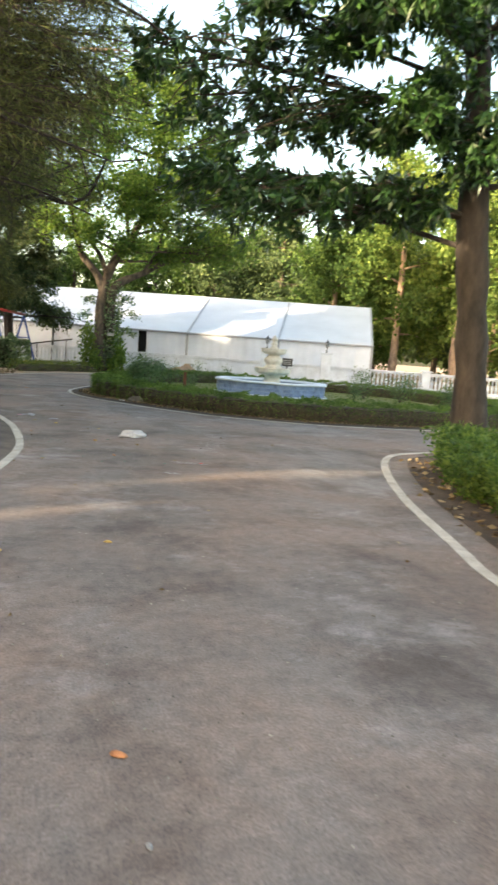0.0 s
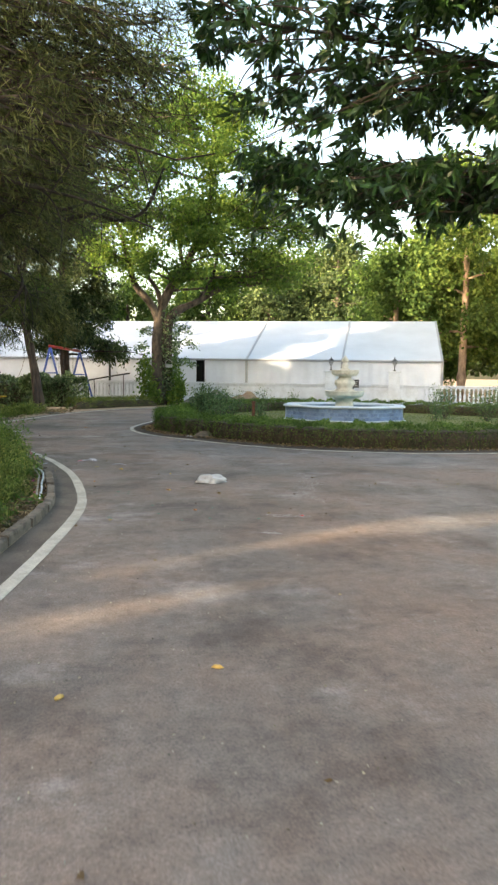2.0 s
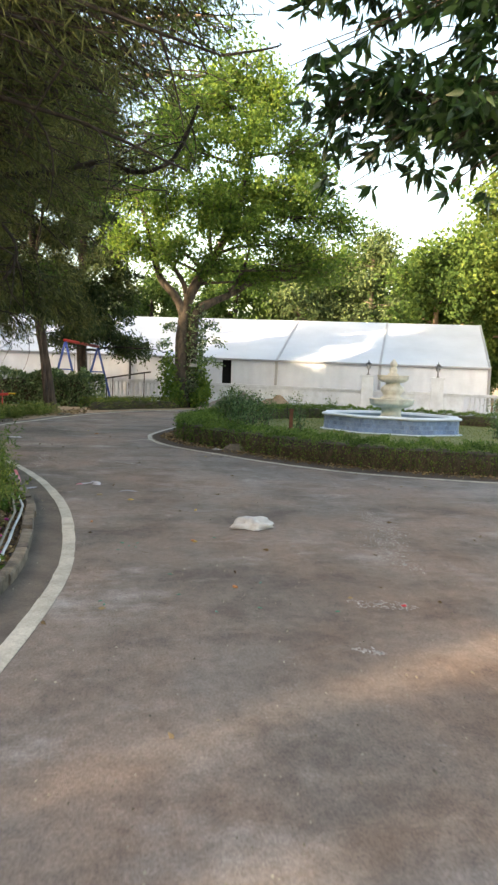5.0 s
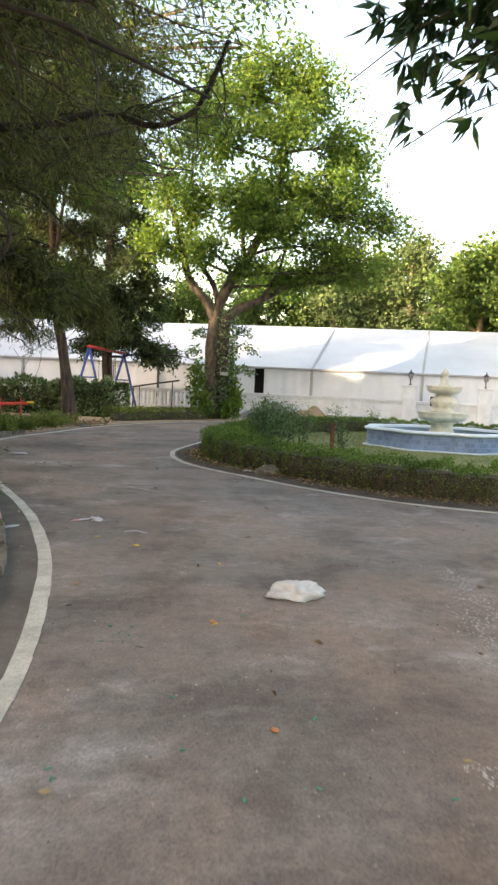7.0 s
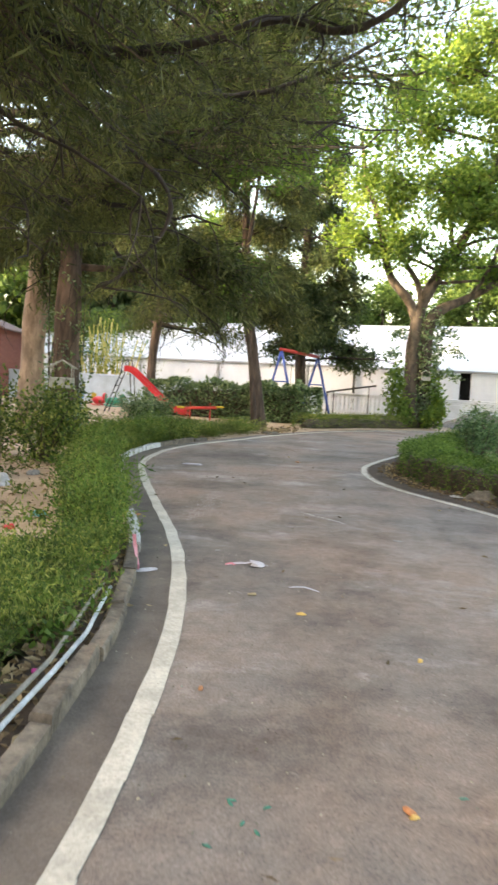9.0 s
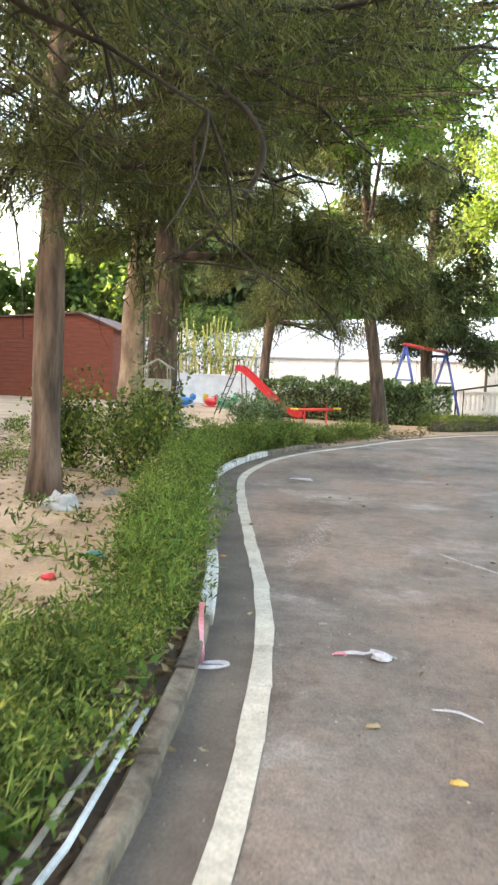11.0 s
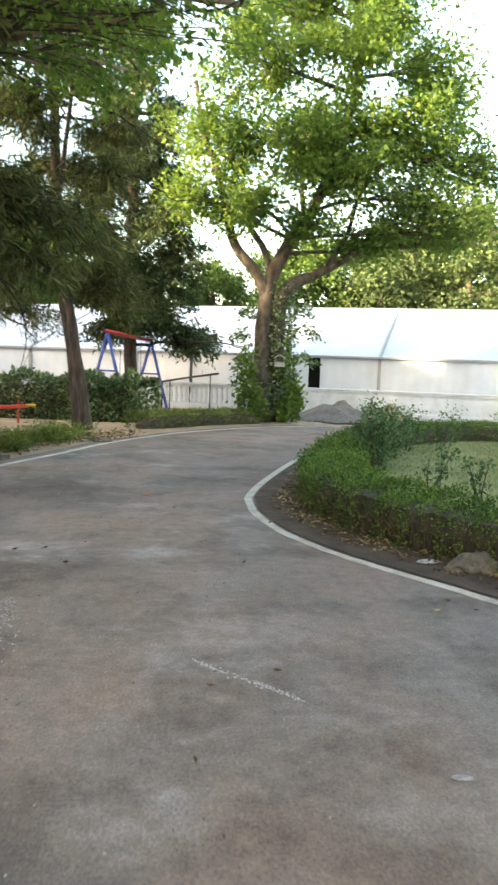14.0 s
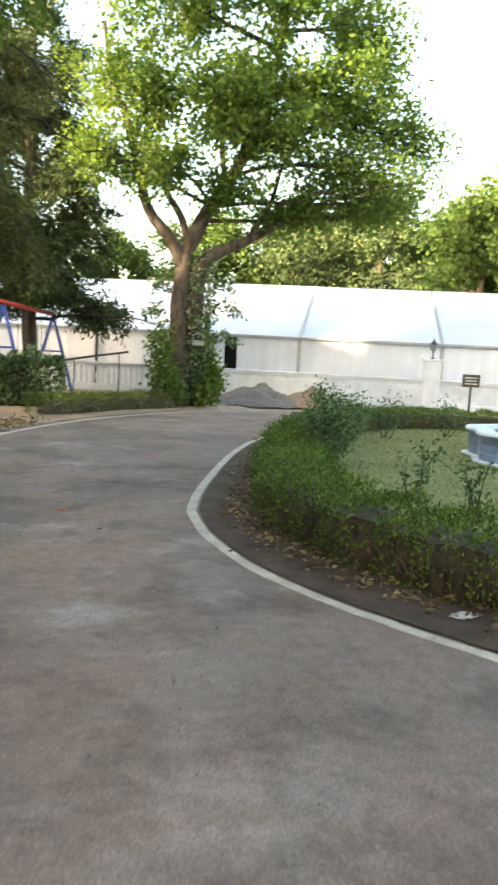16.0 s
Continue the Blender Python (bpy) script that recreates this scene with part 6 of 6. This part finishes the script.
def ribbon(name, pts, width, mat, label, base):
    """A flat twisted ribbon along pts, lying on the ground."""
    P = smooth_path(pts, 0.03)
    t = np.gradient(P, axis=0)
    t /= np.linalg.norm(t, axis=1)[:, None] + 1e-9
    V, F = [], []
    for i, (p, d) in enumerate(zip(P, t)):
        a = 0.7 * math.sin(i * 0.5)
        side = np.array([-d[1], d[0], 0]) * math.cos(a) + np.array([0, 0, 1]) * math.sin(a)
        for s in (-0.5, 0.5):
            q = p + side * width * s
            V.append((q[0], q[1], max(q[2] + 0.006, 0.006)))
        if i:
            F.append((2 * i - 2, 2 * i - 1, 2 * i + 1, 2 * i))
    ob = new(name, mesh_from(name, V, F, mat))
    sol = ob.modifiers.new("thickness", "SOLIDIFY")
    sol.thickness = 0.002
    ob.matrix_world = pose(*base)
    return tagged(ob, label, "ribbon")


ribbon("ribbon", [(-0.15, -0.01, 0.0), (-0.07, 0.02, 0.01), (0.0, 0.0, 0.02), (0.05, 0.03, 0.03), (0.09, 0.0, 0.02), (0.06, -0.03, 0.03), (0.02, 0.01, 0.04), (0.08, 0.04, 0.02)], 0.018, WHITER, "knotted dirty white ribbon on the asphalt", (0.45, 13.76, 0))
crumple("ribbon_knot", 0.53, 13.77, 0.042, 0.028, 0.03, WHITER, "crumpled knot of dirty white ribbon", "ribbon", 33)
ribbon("ribbon", [(-0.04, 0.0, 0.0), (0.0, 0.015, 0.012), (0.03, 0.005, 0.0)], 0.016, PINKR, "short pink ribbon end on the asphalt", (0.33, 13.74, 0))
ribbon("ribbon", [(-0.14, 0.42, 0.16), (-0.09, 0.26, 0.11), (-0.03, 0.1, 0.03), (0.0, 0.0, 0.0)], 0.03, PINKR, "faded pink ribbon hanging over the kerb", (-0.27, 13.38, 0.0))
ribbon("ribbon", [(-0.05, 0.0, 0.0), (0.06, -0.03, 0.02), (0.13, 0.02, 0.02), (0.09, 0.07, 0.01), (-0.02, 0.05, 0.0)], 0.02, WHITER, "looped white ribbon by the kerb", (-0.27, 13.36, 0.0))
ribbon("ribbon", [(-0.10, 0.02, 0.0), (0.0, 0.0, 0.015), (0.10, -0.03, 0.0)], 0.010, WHITER, "short white ribbon on the asphalt", (0.88, 13.26, 0))
crumple("paper_scrap", -1.02, 19.67, 0.13, 0.06, 0.015, WHITER, "flattened white and pink paper on the asphalt", "paper", 4)
crumple("paper_scrap", 2.66, 18.02, 0.075, 0.045, 0.02, PLASTIC_BAG, "white paper scrap beside the island stone", "paper", 8, 0.014)
STONEPALE = plain("dull_pale_paper", (0.20, 0.19, 0.18), (0.34, 0.32, 0.30), 20, 0.9, 0, 0.3)
STONEG = plain("grey_brown_field_stone", (0.09, 0.075, 0.06), (0.20, 0.17, 0.14), 9, 0.9, 0, 0.6)
crumple("stone", 2.95, 17.80, 0.17, 0.10, 0.10, STONEG, "flat grey-brown stone at the island edge", "stone", 9, 0.008)
crumple("stone", -0.35, 27.0, 0.20, 0.10, 0.06, STONEG, "flat stone lying at the drive's edge", "stone", 12, 0.0)
for k, (x, y) in enumerate([(0.72, 10.73), (0.84, 10.71), (0.77, 10.61), (0.82, 10.57), (0.68, 10.48), (1.49, 10.89), (1.59, 9.53), (1.20, 8.95), (1.47, 9.0), (1.92, 8.9), (0.54, 9.2), (0.56, 9.13), (0.72, 10.71), (1.01, 9.77), (1.02, 9.30)]):
    crumple("confetti", x, y, 0.016 if k != 6 else 0.024, 0.006, 0.004, GREENC, "torn green foil confetti on the asphalt", "confetti", 20 + k, 0.003, 40 * k)
for k, (x, y, m, s) in enumerate([(0.88, 12.73, YLEAF, 0.06), (1.50, 12.14, YLEAF, 0.045), (1.30, 10.77, OLEAF, 0.055), (0.56, 13.05, DEADLEAF, 0.06), (0.48, 11.56, OLEAF, 0.04), (0.58, 2.76, OLEAF, 0.06), (1.31, 10.74, YLEAF, 0.035), (0.60, 2.29, KERBW, 0.035), (0.86, 5.45, YLEAF, 0.055), (0.15, 5.26, YLEAF, 0.05), (1.92, 8.24, KERBW, 0.05), (2.22, 9.02, KERBW, 0.05), (2.80, 9.95, KERBW, 0.05), (2.60, 12.52, KERBW, 0.035), (2.10, 10.57, KERBW, 0.035), (2.46, 10.42, KERBW, 0.03), (1.40, 9.43, OLEAF, 0.04), (-0.78, 15.39, OLEAF, 0.06), (-0.57, 22.95, KERBW, 0.10), (0.54, 20.96, OLEAF, 0.08), (0.17, 14.18, KERBW, 0.05), (0.59, 13.82, KERBW, 0.04), (1.66, 15.06, KERBW, 0.07)]):
    crumple("fallen_leaf" if m not in (KERBW,) else "paper_scrap", x, y, s * 0.5, s * 0.26, 0.012 if m is not KERBW else 0.004, m if m is not KERBW else STONEPALE, "single curled dry leaf on the asphalt" if m is not KERBW else "pale scrap flattened on the asphalt", "leaf" if m is not KERBW else "paper", 50 + k, 0.003, 65 * k)
crumple("bottle_cap", 2.37, 8.97, 0.016, 0.016, 0.01, REDP, "crushed pink-red cap on the asphalt", "litter", 70, 0.003)


TEAL = plain("crushed_teal_plastic", (0.03, 0.24, 0.24), (0.08, 0.36, 0.34), 9, 0.4)
crumple("plastic_bottle", -1.60, 14.95, 0.07, 0.035, 0.04, TEAL, "crushed teal plastic bottle on bare earth", "bottle", 14, 0.01, 30)
crumple("paper_scrap", -1.62, 14.35, 0.05, 0.035, 0.03, REDP, "crumpled red wrapper on bare earth", "litter", 15, 0.01, 10)
crumple("paper_scrap", -2.66, 17.45, 0.09, 0.05, 0.05, STONEPALE, "grey rag lying under the bush", "rag", 16, 0.01, 70)


def build_gravel():
    GRAVEL = plain("grey_gravel", (0.085, 0.070, 0.060), (0.25, 0.212, 0.185), 22, 0.95, 0, 1.0, 40)
    SAND = plain("brown_sand", (0.24, 0.15, 0.09), (0.34, 0.23, 0.14), 6, 0.95, 0, 0.4, 60)
    for (x, y, r, h, m, lab, nm) in ((6.5, 35.8, 1.6, 0.62, GRAVEL, "heap of grey gravel before the balustrade", "gravel_heap"), (7.95, 35.3, 1.1, 0.60, SAND, "heap of brown sand beside the gravel", "sand_heap")):
        bm = bmesh.new()
        bmesh.ops.create_grid(bm, x_segments=40, y_segments=40, size=r)
        for v in bm.verts:
            d = v.co.length / r
            v.co.z = h * max(0.0, 1 - d) ** 0.9 * (1 + 0.35 * noise.noise(v.co * 2.3)) + 0.03 * noise.noise(v.co * 14) * (d < 1) - 0.004
        for v in [v for v in bm.verts if (v.co.xy).length > r]:
            bm.verts.remove(v)
        ob = part(nm, bm, m, None, lab)
        ob.matrix_world = pose(x, y, 0.0)
        tagged(ob, lab, "heap", kind="stuff")


build_gravel()


# petals in the channel, and a pale scrape in the asphalt
PETAL = plain("magenta_petals", (0.30, 0.01, 0.14), (0.45, 0.03, 0.22), 20, 0.6)
for k, (x, y) in enumerate([(-0.22, 10.85), (-0.27, 11.1), (-0.2, 10.6), (-0.25, 11.5), (-0.16, 10.3), (-0.02, 10.35)]):
    crumple("petal", x, y, 0.022, 0.016, 0.015, PETAL, "fallen magenta petal beside the kerb", "petal", 90 + k, 0.03 if k < 5 else 0.003, 50 * k)
SCRAPE = plain("pale_scraped_asphalt", (0.33, 0.30, 0.28), (0.48, 0.45, 0.42), 30, 0.9, 0, 0.5, 90)


def scrape(pts, width, seed, dense=45):
    """A thin irregular scrape, a few millimetres of lighter stone laid bare."""
    rnd = random.Random(seed)
    P = smooth_path(pts, 0.01)
    L = offset(P, width / 2)
    n = len(P)
    V, F = [], []
    for i in range(n):
        f = math.sin(math.pi * (i + 0.5) / n) ** 0.5
        for j in range(int(width * dense * rnd.uniform(0.3, 1.7)) + (1 if dense > 40 else 0)):
            c = P[i] + (L[i] - P[i]) * rnd.gauss(0, 0.42) * f
            r = rnd.uniform(0.002, 0.009) * (0.5 + 0.5 * f)
            a0, o = rnd.uniform(0, 6.28), len(V)
            V += [(c[0] + r * rnd.uniform(0.5, 1.2) * math.cos(a0 + m * 1.256), c[1] + 1.4 * r * rnd.uniform(0.5, 1.2) * math.sin(a0 + m * 1.256), 0.003 + 0.0004 * rnd.random()) for m in range(5)]
            F.append((o, o + 1, o + 2, o + 3, o + 4))
    tagged(new("road_scrape", mesh_from("road_scrape", V, F, SCRAPE)), "pale irregular scrape in the asphalt", "road mark", kind="structure")


scrape([(0.76, 16.20), (0.91, 16.02), (1.10, 15.84), (1.22, 15.70)], 0.065, 1)
scrape([(3.3, 12.1), (3.15, 11.2), (2.8, 10.3), (2.85, 9.7)], 0.5, 3, 9)
scrape([(2.05, 9.1), (2.25, 9.0), (2.45, 8.95)], 0.25, 5, 22)
scrape([(1.8, 8.3), (1.95, 8.22)], 0.12, 6)
scrape([(-0.28, 17.2), (-0.24, 16.3), (-0.28, 15.3)], 0.32, 4, 12)
